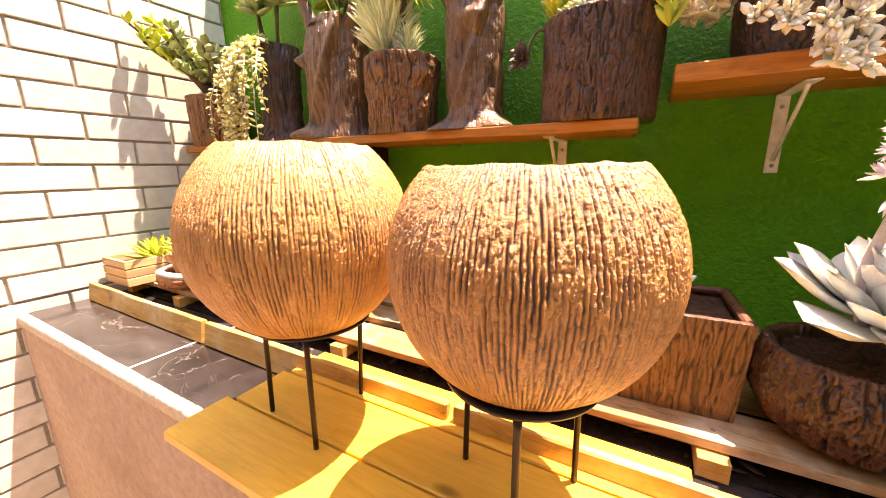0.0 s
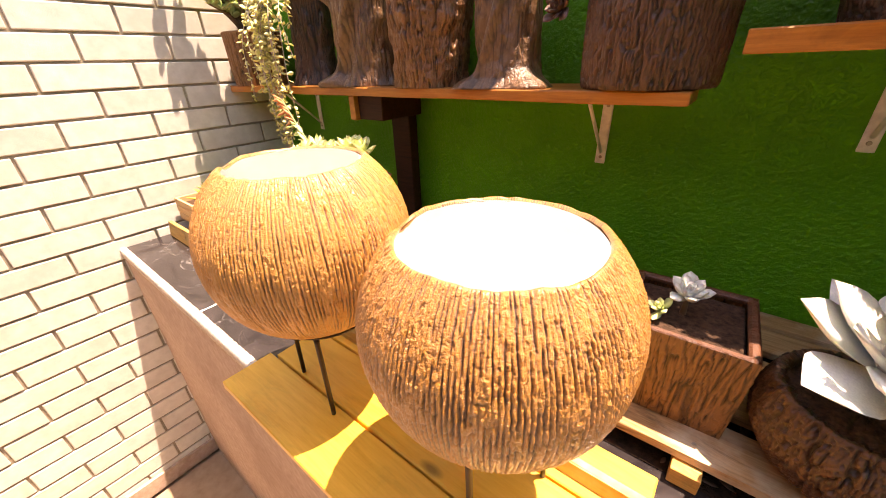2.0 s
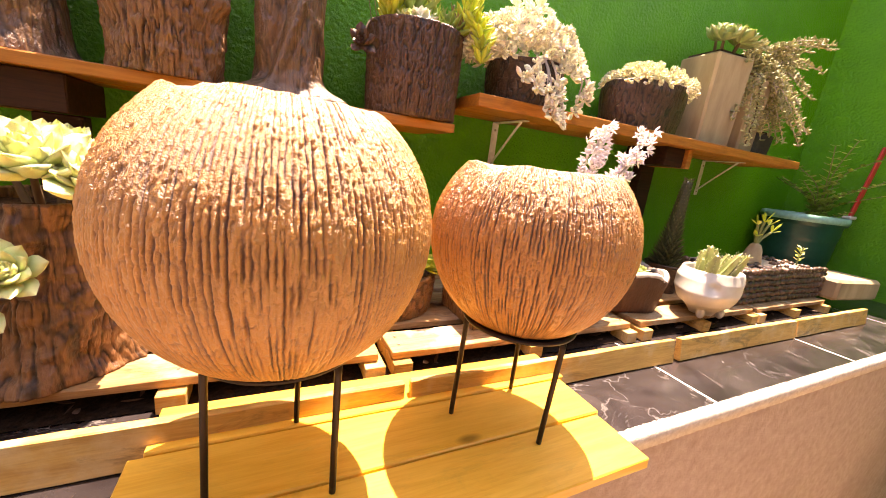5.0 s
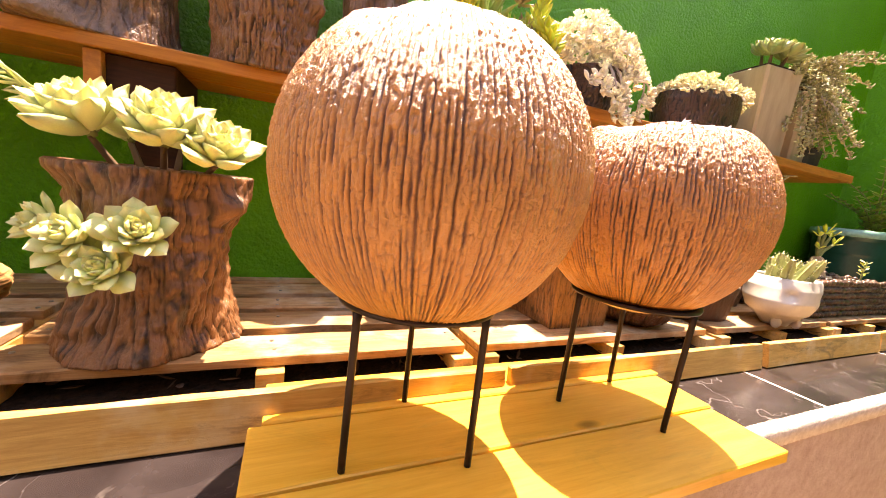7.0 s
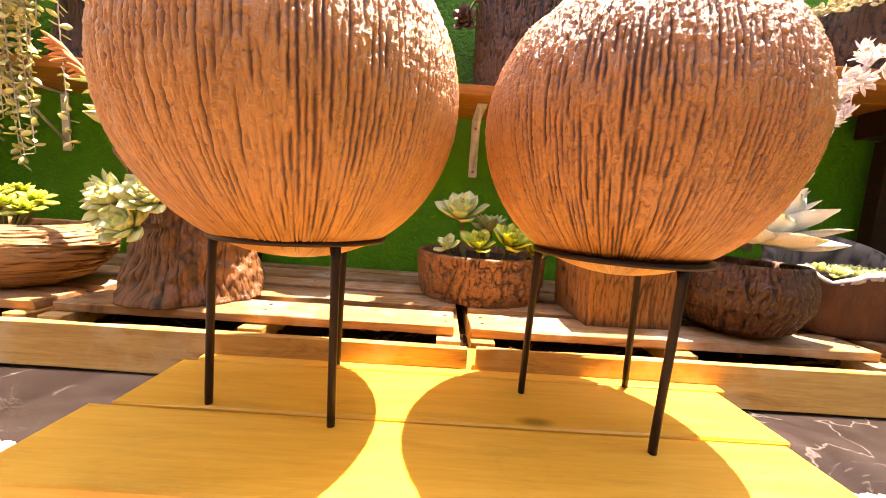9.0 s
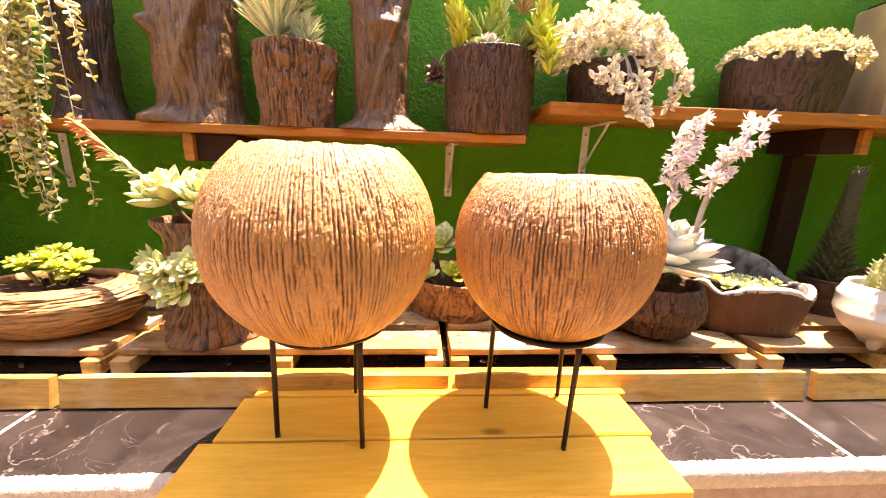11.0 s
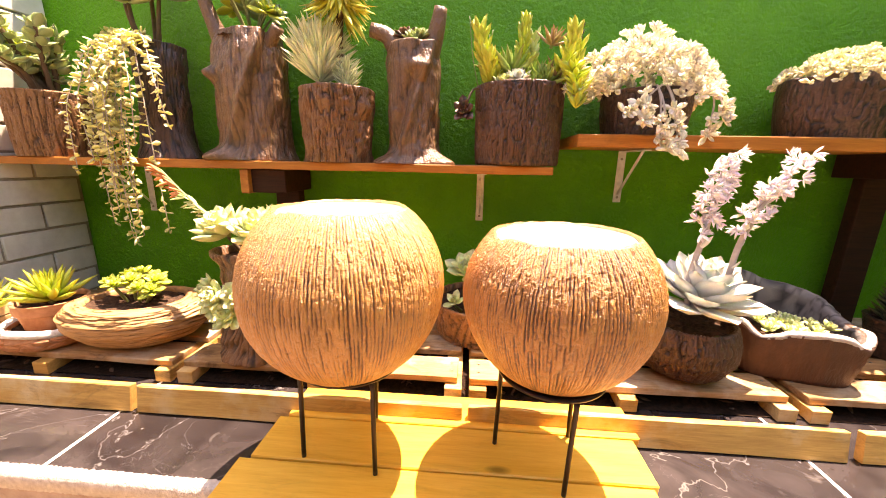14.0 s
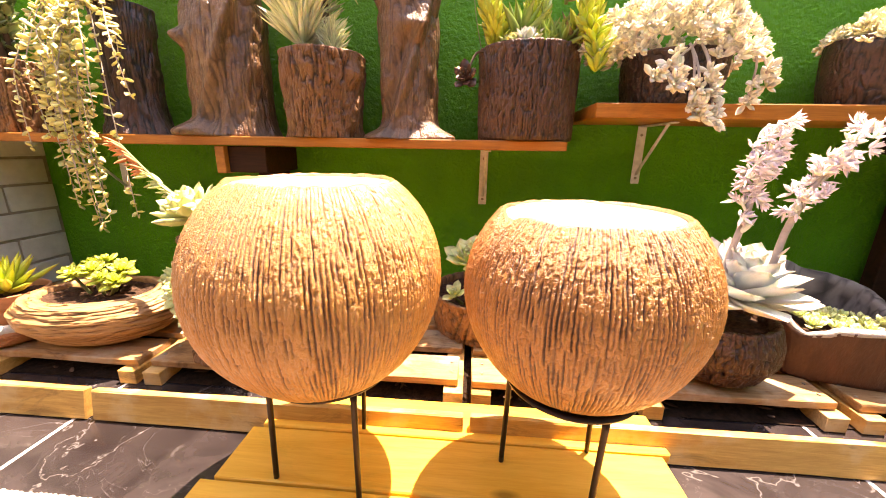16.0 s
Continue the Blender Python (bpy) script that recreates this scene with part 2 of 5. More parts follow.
RUSTY = surface("rusty_clay", (0.075, 0.026, 0.011), (0.160, 0.060, 0.026), 0.5, 60, (1, 1, 0.3), 6, (0.07, 0.028, 0.015), 0.6, 1.0, 130, 0.004)
CARVED = ridged("ochre_carved_clay", (0.14, 0.050, 0.014), (0.50, 0.265, 0.105), 0.5, 0.4, 0.6, 0.0, 0.75)
TAN = surface("tan_clay", (0.40, 0.28, 0.14), (0.56, 0.42, 0.24), 0.7, 30, (1, 1, 0.25), 5, (0.22, 0.15, 0.09), 0.5, 0.4, 150, 0.001)
TERRA = surface("terracotta", (0.42, 0.155, 0.055), (0.56, 0.24, 0.10), 0.75, 60, (1, 1, 1), 9, (0.55, 0.36, 0.24), 0.5, 0.35, 220, 0.001)
CHALK = surface("white_chalky_crust", (0.62, 0.56, 0.50), (0.80, 0.76, 0.70), 0.9, 80, relief=0.8, relief_scale=200, relief_depth=0.002)
CERAMIC = surface("white_ceramic", (0.60, 0.53, 0.43), (0.72, 0.66, 0.57), 0.42, 20, (1, 1, 1), 7, (0.42, 0.33, 0.24), 0.35, 0.2, 160, 0.001)
SOIL = surface("dark_soil", (0.030, 0.016, 0.010), (0.12, 0.065, 0.038), 0.95, 140, relief=1.0, relief_scale=260, relief_depth=0.004, gloss=0.15)
# Soil darkened further: the shade below the pallet deck is in its colour.
EARTH_SHADE = surface("shade_black_earth", (0.010, 0.006, 0.004), (0.040, 0.022, 0.013), 0.95, 140, relief=1.0, relief_scale=260, relief_depth=0.004, gloss=0.1)
PEBBLE = surface("brown_pebble", (0.045, 0.022, 0.014), (0.14, 0.075, 0.048), 0.32, 30, vary=0.55, relief=0.2, gloss=0.6)
TEAL_RIM = plain("pale_teal_plastic", (0.20, 0.42, 0.34), 0.3)
# The tub's body: teal darkened to carry the shade below its bright rim.
TEAL_SHADED = plain("shaded_teal_plastic", (0.004, 0.055, 0.038), 0.35)
ORANGE = plain("red_plastic", (0.55, 0.035, 0.02), 0.5)
WOODBOX = wood("pale_crate_wood", (0.45, 0.26, 0.11), (0.68, 0.46, 0.24), 0.65, 0.3, 0.4, 0.25)
STEM = plain("brown_stem", (0.13, 0.075, 0.035), 0.7)
STEM_GREEN = plain("green_stem", (0.20, 0.22, 0.07), 0.6)
STEM_DARK = plain("dark_green_stem", (0.040, 0.042, 0.014), 0.6)
STEM_PALE = plain("pale_stem", (0.50, 0.42, 0.36), 0.6)

L_PALE = leafy("pale_green_leaf", (0.54, 0.60, 0.25), (0.66, 0.58, 0.30))
L_SILVER = leafy("silver_leaf", (0.66, 0.66, 0.58), (0.68, 0.56, 0.48), 0.5, 0.15, 0.10, edge=0.80)
L_LIME = leafy("lime_leaf", (0.42, 0.48, 0.05), (0.58, 0.48, 0.06))
L_GREEN = leafy("green_leaf", (0.18, 0.26, 0.05), (0.38, 0.36, 0.08))
L_GREY = leafy("grey_green_leaf", (0.26, 0.32, 0.13), (0.42, 0.40, 0.15))
L_DARK = leafy("dark_red_leaf", (0.085, 0.040, 0.025), (0.20, 0.07, 0.04))
L_ORANGE = leafy("orange_petal", (0.58, 0.22, 0.08), (0.64, 0.18, 0.05), 0.6, 0.2)
L_GHOST = leafy("cream_leaf", (0.78, 0.72, 0.54), (0.80, 0.68, 0.54), 0.5, 0.2, 0.28, True)
L_MAT = leafy("cream_green_leaf", (0.70, 0.66, 0.40), (0.80, 0.70, 0.48), 0.5, 0.2, 0.3, True)
L_STRING = leafy("olive_leaf", (0.62, 0.56, 0.22), (0.74, 0.62, 0.32), 0.5, 0.2, 0.35, True)
L_NEEDLE = leafy("blue_green_needle", (0.80, 0.84, 0.52), (0.90, 0.90, 0.62), 0.5, 0.2, 0.25, True)
L_YNEEDLE = leafy("yellow_needle", (0.62, 0.56, 0.07), (0.74, 0.64, 0.14), 0.5, 0.2, 0.25, True)
L_BUSH = leafy("olive_grey_leaf", (0.32, 0.30, 0.13), (0.50, 0.42, 0.20), 0.5, 0.2, 0.35, True)
L_CACTUS = leafy("cactus_skin", (0.30, 0.33, 0.12), (0.44, 0.40, 0.19), 0.55, 0.15, 0.25)
L_SPIKE = leafy("dark_scale_leaf", (0.050, 0.054, 0.016), (0.20, 0.155, 0.050), 0.55, 0.1, 0.3, True)
L_FERN = leafy("fern_leaf", (0.22, 0.36, 0.05), (0.46, 0.52, 0.11), 0.5, 0.25, 0.3, True)

# ---- mesh helpers ----
rng = np.random.default_rng(7)


def grid_noise(u, v, nu, nv, seed):
    """Smooth noise, 0 to 1, that closes round u (0..1) and runs along v (0..1)."""
    table = np.random.default_rng(seed).random((nu, nv + 2))
    a, b = u * nu, np.clip(v, 0, 1) * nv
    i, j = np.floor(a).astype(int), np.floor(b).astype(int)
    f, g = a - i, b - j
    f, g = f * f * (3 - 2 * f), g * g * (3 - 2 * g)
    i0, i1, j1 = i % nu, (i + 1) % nu, np.minimum(j + 1, nv + 1)
    return (table[i0, j] * (1 - f) + table[i1, j] * f) * (1 - g) + (table[i0, j1] * (1 - f) + table[i1, j1] * f) * g


def grooves(u, v, count, runs, seed, wander=0.35, width=0.17):
    """Fine upright grooves, about evenly spaced round u, each wandering and fading by itself along v: 1 on the ridges, 0 in a groove."""
    r = np.random.default_rng(seed)
    deep, sway = r.random((count, runs + 2)), r.random((count, 3 * runs + 2))
    fine = r.random((count, 10 * runs + 2))

    def along(table, i, n):
        b = np.clip(v, 0, 1) * n
        j = np.floor(b).astype(int)
        g = b - j
        g = g * g * (3 - 2 * g)
        return table[i, j] * (1 - g) + table[i, j + 1] * g
    a = (u * count) % count
    out = np.ones_like(u)
    for step in (-1, 0, 1):
        i = (np.floor(a).astype(int) + step) % count
        d = a - np.floor(a) - step - 0.5 - wander * 1.6 * (along(sway, i, 3 * runs) - 0.5) - wander * 0.5 * (along(fine, i, 10 * runs) - 0.5)
        depth = np.clip(1.5 * along(deep, i, runs) - 0.15, 0.10, 1)
        out = np.minimum(out, 1 - depth * np.exp(-((d / (width * (0.7 + 0.6 * deep[i, 0]))) ** 2)))
    return out


def mesh_of(name, verts, faces, material, smooth=True, **attributes):
    me = bpy.data.meshes.new(name)
    me.from_pydata([tuple(v) for v in verts], [], faces)
    for key, values in attributes.items():
        me.attributes.new(key, "FLOAT", "POINT").data.foreach_set("value", np.asarray(values, dtype=np.float32))
    me.materials.append(material)
    if smooth:
        me.polygons.foreach_set("use_smooth", [True] * len(me.polygons))
    me.update()
    return me


def thing(name, x, y, z, label, category, group="", turn=0.0):
    ob = new(name)
    ob.matrix_basis = pose(x, y, z, 0, 0, turn)
    ob.empty_display_size = 0.05
    return tagged(ob, label, category, group)


def attach(name, me, parent, label="", at=None):
    ob = new(name, me)
    ob.parent = parent
    if at is not None:
        ob.matrix_basis = at
    return tagged(ob, label)


def part(name, bm, material, parent, label="", at=None, smooth=False):
    me = bpy.data.meshes.new(name)
    bm.to_mesh(me)
    bm.free()
    me.materials.append(material)
    if smooth:
        me.polygons.foreach_set("use_smooth", [True] * len(me.polygons))
    return attach(name, me, parent, label, at)


def box(sx, sy, sz, bevel=0.002, rough=0.0, seed=0, cuts=0):
    """A block centred on its origin, with bevelled and slightly uneven edges."""
    bm = bmesh.new()
    bmesh.ops.create_cube(bm, size=1)
    bmesh.ops.scale(bm, vec=(sx, sy, sz), verts=bm.verts)
    if cuts:
        long_edges = [e for e in bm.edges if abs(e.verts[0].co.x - e.verts[1].co.x) > sx * 0.5]
        bmesh.ops.subdivide_edges(bm, edges=long_edges, cuts=cuts, use_grid_fill=True)
    if bevel:
        bmesh.ops.bevel(bm, geom=[e for e in bm.edges if e.calc_face_angle(0) > 0.5], offset=bevel, segments=1, affect="EDGES")
    if rough:
        r = random.Random(seed)
        for v in bm.verts:
            v.co += Vector((r.uniform(-1, 1), r.uniform(-1, 1), r.uniform(-1, 1))) * rough
    return bm


def revolve(name, profile, around, material, shape=None, squash=(1, 1), smooth=True):
    """A turned form from (radius, height) pairs. shape(u, v) gives radial offsets in metres and the ridge heights; v runs along the profile."""
    prof = np.array(profile, float)
    m = len(prof)
    length = np.concatenate([[0], np.cumsum(np.hypot(*np.diff(prof, axis=0).T))])
    v = (length / length[-1])[:, None] + np.zeros((1, around))
    u = np.arange(around)[None, :] / around + np.zeros((m, 1))
    r, h = prof[:, :1] + 0 * u, prof[:, 1:] + 0 * u
    dr, ridge = (np.zeros_like(u), np.zeros_like(u)) if shape is None else shape(u, v, r, h)
    r = np.maximum(r + np.where(r > 1e-4, dr, 0), 0)
    a = 2 * math.pi * u
    verts = np.stack([r * np.cos(a) * squash[0], r * np.sin(a) * squash[1], h], -1).reshape(-1, 3)
    i, j = np.meshgrid(np.arange(m - 1), np.arange(around), indexing="ij")
    k = (j + 1) % around
    faces = np.stack([i * around + j, i * around + k, (i + 1) * around + k, (i + 1) * around + j], -1).reshape(-1, 4)
    return mesh_of(name, verts, faces.tolist(), material, smooth, ridge=ridge.reshape(-1))


def dense(points, count):
    """The polyline through the points, resampled to that many."""
    p = np.array(points, float)
    s = np.concatenate([[0], np.cumsum(np.linalg.norm(np.diff(p, axis=0), axis=1))])
    q = np.linspace(0, s[-1], count)
    return np.stack([np.interp(q, s, p[:, k]) for k in range(p.shape[1])], -1)


def smooth_path(points, count):
    p = dense(points, count)
    for _ in range(max(2, count // 6)):
        p[1:-1] = (p[:-2] + 2 * p[1:-1] + p[2:]) / 4
    return p


def tube_data(points, radii, sides=8):
    p = np.array(points, float)
    n = len(p)
    rad = np.interp(np.linspace(0, 1, n), np.linspace(0, 1, len(radii)), radii)
    tangent = np.gradient(p, axis=0)
    tangent /= np.linalg.norm(tangent, axis=1)[:, None] + 1e-9
    ref = np.array([0.31, 0.17, 0.93]) if abs(tangent[0][2]) < 0.9 else np.array([0.95, 0.2, 0.1])
    verts = []
    for c, d, r in zip(p, tangent, rad):
        s = np.cross(d, ref)
        s /= np.linalg.norm(s) + 1e-9
        w = np.cross(d, s)
        for k in range(sides):
            a = 2 * math.pi * k / sides
            verts.append(c + r * (math.cos(a) * s + math.sin(a) * w))
    faces = [[i * sides + k, i * sides + (k + 1) % sides, (i + 1) * sides + (k + 1) % sides, (i + 1) * sides + k] for i in range(n - 1) for k in range(sides)]
    faces += [list(range(sides))[::-1], list(range((n - 1) * sides, n * sides))]
    return np.array(verts), faces


def tube(name, points, radii, material, sides=8):
    v, f = tube_data(points, radii, sides)
    return mesh_of(name, v, f, material, True, along=np.linspace(0, 1, len(v)), ridge=np.full(len(v), 0.6))


def leaf_data(length=1.0, width=0.5, thick=0.12, cup=0.12, widest=0.6, point=0.06, steps_along=6, bend=0.0):
    """A fleshy leaf along +x from the origin, its upper side to +z."""
    rows, along = [], []
    for i in range(steps_along + 1):
        s = i / steps_along
        w = math.sin(math.pi * min(1, s / widest) / 2) ** 0.8 if s < widest else max(0.0, math.cos(math.pi / 2 * (s - widest) / (1 - widest))) ** 0.75
        w = max(w * width / 2, 0.10 * width if i == 0 else 0.004)
        th = thick * (0.55 + 0.45 * math.sin(math.pi * s)) * (1 if i < steps_along else 0.15)
        up = cup * s * s + bend * math.sin(math.pi * s)
        x = s * length + (point if i == steps_along else 0)
        edge = 0.35 * cup * (w / (width / 2))
        rows += [(x, -w, up + edge), (x, -0.5 * w, up - 0.35 * th), (x, 0, up - 0.5 * th), (x, 0.5 * w, up - 0.35 * th), (x, w, up + edge), (x, 0, up + 0.5 * th)]
        along += [s] * 6
    faces = []
    for i in range(steps_along):
        for k in range(6):
            faces.append([i * 6 + k, (i + 1) * 6 + k, (i + 1) * 6 + (k + 1) % 6, i * 6 + (k + 1) % 6])
    faces += [[5, 4, 3, 2, 1, 0][::-1][::-1], [steps_along * 6 + k for k in range(6)]]
    return np.array(rows), faces, np.array(along)


def joined(name, items, material):
    """One mesh from (leaf data, matrix) pairs."""
    verts, faces, along, n = [], [], [], 0
    for (v, f, s), m in items:
        mm = np.array(m)
        verts.append(v @ mm[:3, :3].T + mm[:3, 3])
        faces += [[k + n for k in face] for face in f]
        along.append(s)
        n += len(v)
    return mesh_of(name, np.concatenate(verts), faces, material, True, along=np.concatenate(along))


def aim(at, direction, size, spin=0.0):
    """A matrix that lays +x along the direction, at a place, scaled."""
    q = Vector(direction).normalized().to_track_quat("X", "Z")
    return Matrix.Translation(at) @ q.to_matrix().to_4x4() @ Matrix.Rotation(spin, 4, "X") @ Matrix.Scale(size, 4)


def whorl(count, size, low=8.0, high=78.0, inner=0.38, jitter=0.12, start=0.0, lift=0.12):
    """The local matrices of a rosette's leaves, outermost first."""
    out = []
    for i in range(count):
        f = i / max(1, count - 1)
        az = start + i * 2.39996 + random.uniform(-1, 1) * jitter
        el = radians(low + (high - low) * f ** 0.9 + random.uniform(-4, 4))
        s = size * (1 - (1 - inner) * f) * random.uniform(0.92, 1.06)
        out.append(Matrix.Translation((0, 0, lift * size * f)) @ Matrix.Rotation(az, 4, "Z") @ Matrix.Rotation(-el, 4, "Y") @ Matrix.Translation((0.04 * size, 0, 0)) @ Matrix.Scale(s, 4))
    return out


def facing(at, normal, spin=0.0):
    q = Vector(normal).normalized().to_track_quat("Z", "Y")
    return Matrix.Translation(at) @ q.to_matrix().to_4x4() @ Matrix.Rotation(spin, 4, "Z")


LEAF_MESHES = {}


def leaf_mesh(kind, material, **shape):
    key = (kind, material.name)
    if key not in LEAF_MESHES:
        v, f, s = leaf_data(**shape)
        LEAF_MESHES[key] = mesh_of("leaf", v, f, material, True, along=s)
    return LEAF_MESHES[key]


def core(parent, at, size, material, name="rosette"):
    """The short stem at the middle of a rosette, which carries its leaves."""
    me = revolve(name, [(0, -0.9), (0.55, -0.8), (0.6, 0), (0.45, 0.5), (0, 0.7)], 8, material)
    ob = attach(name, me, parent, "", at @ Matrix.Scale(size, 4))
    return ob


def rosette(plant, at, normal, size, count, me, stem=None, low=8.0, high=78.0, inner=0.38, lift=0.12):
    """A rosette of single leaves on a plant."""
    c = core(plant, facing(at, normal, random.uniform(0, 6)), size * 0.14, stem or STEM_GREEN)
    for m in whorl(count, 1 / 0.14, low, high, inner, lift=lift):
        attach("leaf", me, c, "", m)
    return c

# ---- structure ----
WALL_Y, WALL_X, EAST_X, LEDGE, DECK = 0.680, -1.227, 2.20, 1.004, 1.047
SHELF_1, SHELF_2 = 1.459, 1.532


def slab(name, x0, x1, y0, y1, z0, z1, material, label, category="wall", bevel=0.0):
    bm = box(x1 - x0, y1 - y0, z1 - z0, bevel)
    me = bpy.data.meshes.new(name)
    bm.to_mesh(me)
    bm.free()
    me.materials.append(material)
    ob = new(name, me)
    ob.matrix_basis = pose((x0 + x1) / 2, (y0 + y1) / 2, (z0 + z1) / 2)
    return tagged(ob, label, category, kind="structure")


slab("ground", -40, 40, -40, 40, -0.3, -0.02, FLOOR, "beige cement ground round the courtyard", "ground")
slab("floor", -1.20, EAST_X, -2.5, 0.0, -0.02, 0.0, FLOOR, "smooth beige cement floor of the small yard", "floor")
slab("wall_north", WALL_X - 0.2, 0.70, WALL_Y, WALL_Y + 0.15, 0, 2.26, GREEN, "bright green rough-rolled painted wall", "wall")
slab("wall_north_2", 0.70, 1.45, WALL_Y, WALL_Y + 0.15, 0, 2.32, GREEN, "next stretch of the bright green painted wall", "wall")
slab("wall_north_3", 1.45, EAST_X + 0.2, WALL_Y, WALL_Y + 0.15, 0, 2.45, GREEN, "further stretch of the bright green painted wall", "wall")
slab("wall_east", EAST_X, EAST_X + 0.15, -2.5, WALL_Y, 0, 2.75, GREEN, "green painted wall at the yard's end", "wall")
# The south wall is unseen: added dark and high to cut low sky and bounce.
slab("wall_south", WALL_X - 1.0, EAST_X, -2.65, -2.5, 0, 3.6, SKY_BLOCK, "unseen dark wall added behind the yard to block low sky", "wall")
west = slab("wall_west", WALL_X - 0.16, WALL_X - 0.006, -0.548, WALL_Y, 0, 2.6, MORTAR, "cream-white brick wall with dark recessed joints", "brick wall")
slab("wall_passage", WALL_X - 1.15, WALL_X - 1.0, -2.5, -0.55, 0, 2.4, BROWN, "plain brown wall beyond the brick wall's end", "wall")
slab("floor_passage", WALL_X - 1.0, -1.20, -2.5, -0.548, -0.02, 0.0, FLOOR, "beige cement floor beyond the brick wall", "floor")
slab("baseboard", WALL_X - 0.004, WALL_X + 0.012, -0.548, -0.001, 0.0, 0.07, STUCCO, "low beige skirting along the brick wall", "baseboard")
ledge = slab("planter_ledge", WALL_X - 0.004, EAST_X, 0.0, WALL_Y, 0.0, 0.982, STUCCO, "long waist-high ledge with rough pinkish-beige stucco face", "ledge")


def lip():
    """The rough plaster edge along the top of the ledge's face."""
    n, ring = 1500, 6
    xs = np.linspace(WALL_X + 0.002, EAST_X - 0.002, n)
    r = np.random.default_rng(3)
    verts, faces = [], []
    for i, x in enumerate(xs):
        j = r.uniform(-1, 1, 8)
        a, b = 0.0009 * j[0], 0.0012 * j[1]
        verts += [(x, -0.003 + a, 0.974), (x, -0.005 + a, 0.996), (x, -0.002 + b, LEDGE + 0.002 + a), (x, 0.006, LEDGE + 0.0035 + b), (x, 0.013 + b * 1.5, LEDGE + 0.001), (x, 0.013 + b, 0.974)]
    for i in range(n - 1):
        for k in range(ring):
            faces.append([i * ring + k, i * ring + (k + 1) % ring, (i + 1) * ring + (k + 1) % ring, (i + 1) * ring + k])
    faces += [list(range(ring)), list(range((n - 1) * ring, n * ring))]
    ob = new("trim", mesh_of("trim", verts, faces, EDGE, True))
    tagged(ob, "crumbly white plaster edge along the ledge", "edge", kind="structure")


lip()


def wedge(parent, me, at, name, label=""):
    ob = new(name, me)
    ob.parent = parent
    ob.matrix_parent_inverse = parent.matrix_basis.inverted()
    ob.matrix_basis = at
    return tagged(ob, label)


# ---- the two ridged globe pots on their stands ----


def globe(x, y, cz, radius, rim_h, material, seed, label, notch):
    """A hollow clay ball cut open at the top: ridged outside, white inside."""
    t = thing("globe_planter", x, y, cz, label, "planter", "globe planters")
    top = math.asin(rim_h / radius)
    ang = np.linspace(-math.pi / 2 + 0.02, top, 230)
    prof = [(radius * math.cos(a), radius * math.sin(a)) for a in ang]
    r1, h1 = prof[-1]
    prof += [(r1 - 0.0010, h1 + 0.0015), (r1 - 0.0030, h1 + 0.0012), (r1 - 0.0046, h1 - 0.002)]
    m0 = len(ang)

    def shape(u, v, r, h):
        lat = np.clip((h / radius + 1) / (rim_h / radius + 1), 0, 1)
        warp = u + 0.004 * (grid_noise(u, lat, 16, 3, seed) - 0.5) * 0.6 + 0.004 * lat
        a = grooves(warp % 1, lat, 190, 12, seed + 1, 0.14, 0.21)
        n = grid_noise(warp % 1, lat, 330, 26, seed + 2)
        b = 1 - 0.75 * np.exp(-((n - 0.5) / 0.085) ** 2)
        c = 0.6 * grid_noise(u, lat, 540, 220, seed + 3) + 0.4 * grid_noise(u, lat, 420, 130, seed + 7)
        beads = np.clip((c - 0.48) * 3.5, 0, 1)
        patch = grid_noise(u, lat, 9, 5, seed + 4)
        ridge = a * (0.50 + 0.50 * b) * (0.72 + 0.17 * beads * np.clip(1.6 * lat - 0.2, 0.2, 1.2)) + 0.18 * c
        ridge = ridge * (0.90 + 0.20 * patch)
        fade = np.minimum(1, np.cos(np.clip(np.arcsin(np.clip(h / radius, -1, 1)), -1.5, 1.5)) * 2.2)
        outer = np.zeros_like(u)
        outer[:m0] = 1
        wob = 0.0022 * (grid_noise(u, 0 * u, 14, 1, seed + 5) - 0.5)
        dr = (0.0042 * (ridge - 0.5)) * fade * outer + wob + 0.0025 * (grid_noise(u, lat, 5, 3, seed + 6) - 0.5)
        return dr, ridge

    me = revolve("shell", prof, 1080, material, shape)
    co = np.empty(len(me.vertices) * 3)
    me.vertices.foreach_get("co", co)
    co = co.reshape(-1, 3)
    ang_v = np.arctan2(co[:, 1], co[:, 0]) / (2 * math.pi) % 1
    near = np.clip((co[:, 2] - (rim_h - 0.014)) / 0.014, 0, 1.2)
    dips = (grid_noise(ang_v, 0 * ang_v, 16, 1, seed + 8) - 0.5) * 0.0022 + (grid_noise(ang_v, 0 * ang_v, 60, 1, seed + 9) - 0.5) * 0.0016
    dips -= 0.0045 * np.exp(-(((ang_v - notch + 0.5) % 1 - 0.5) / 0.03) ** 2)
    co[:, 2] += near * dips
    me.vertices.foreach_set("co", co.reshape(-1))
    me.update()
    attach("shell", me, t)
    inner = radius - 0.0046
    low = np.linspace(-math.pi / 2, math.asin(min(0.99, (rim_h - 0.0014) / inner)), 40)
    lining = revolve("lining", [(max(0, inner * math.cos(a)), inner * math.sin(a)) for a in low], 96, WHITE_IN)
    attach("lining", lining, t, "smooth white inside")
    return t


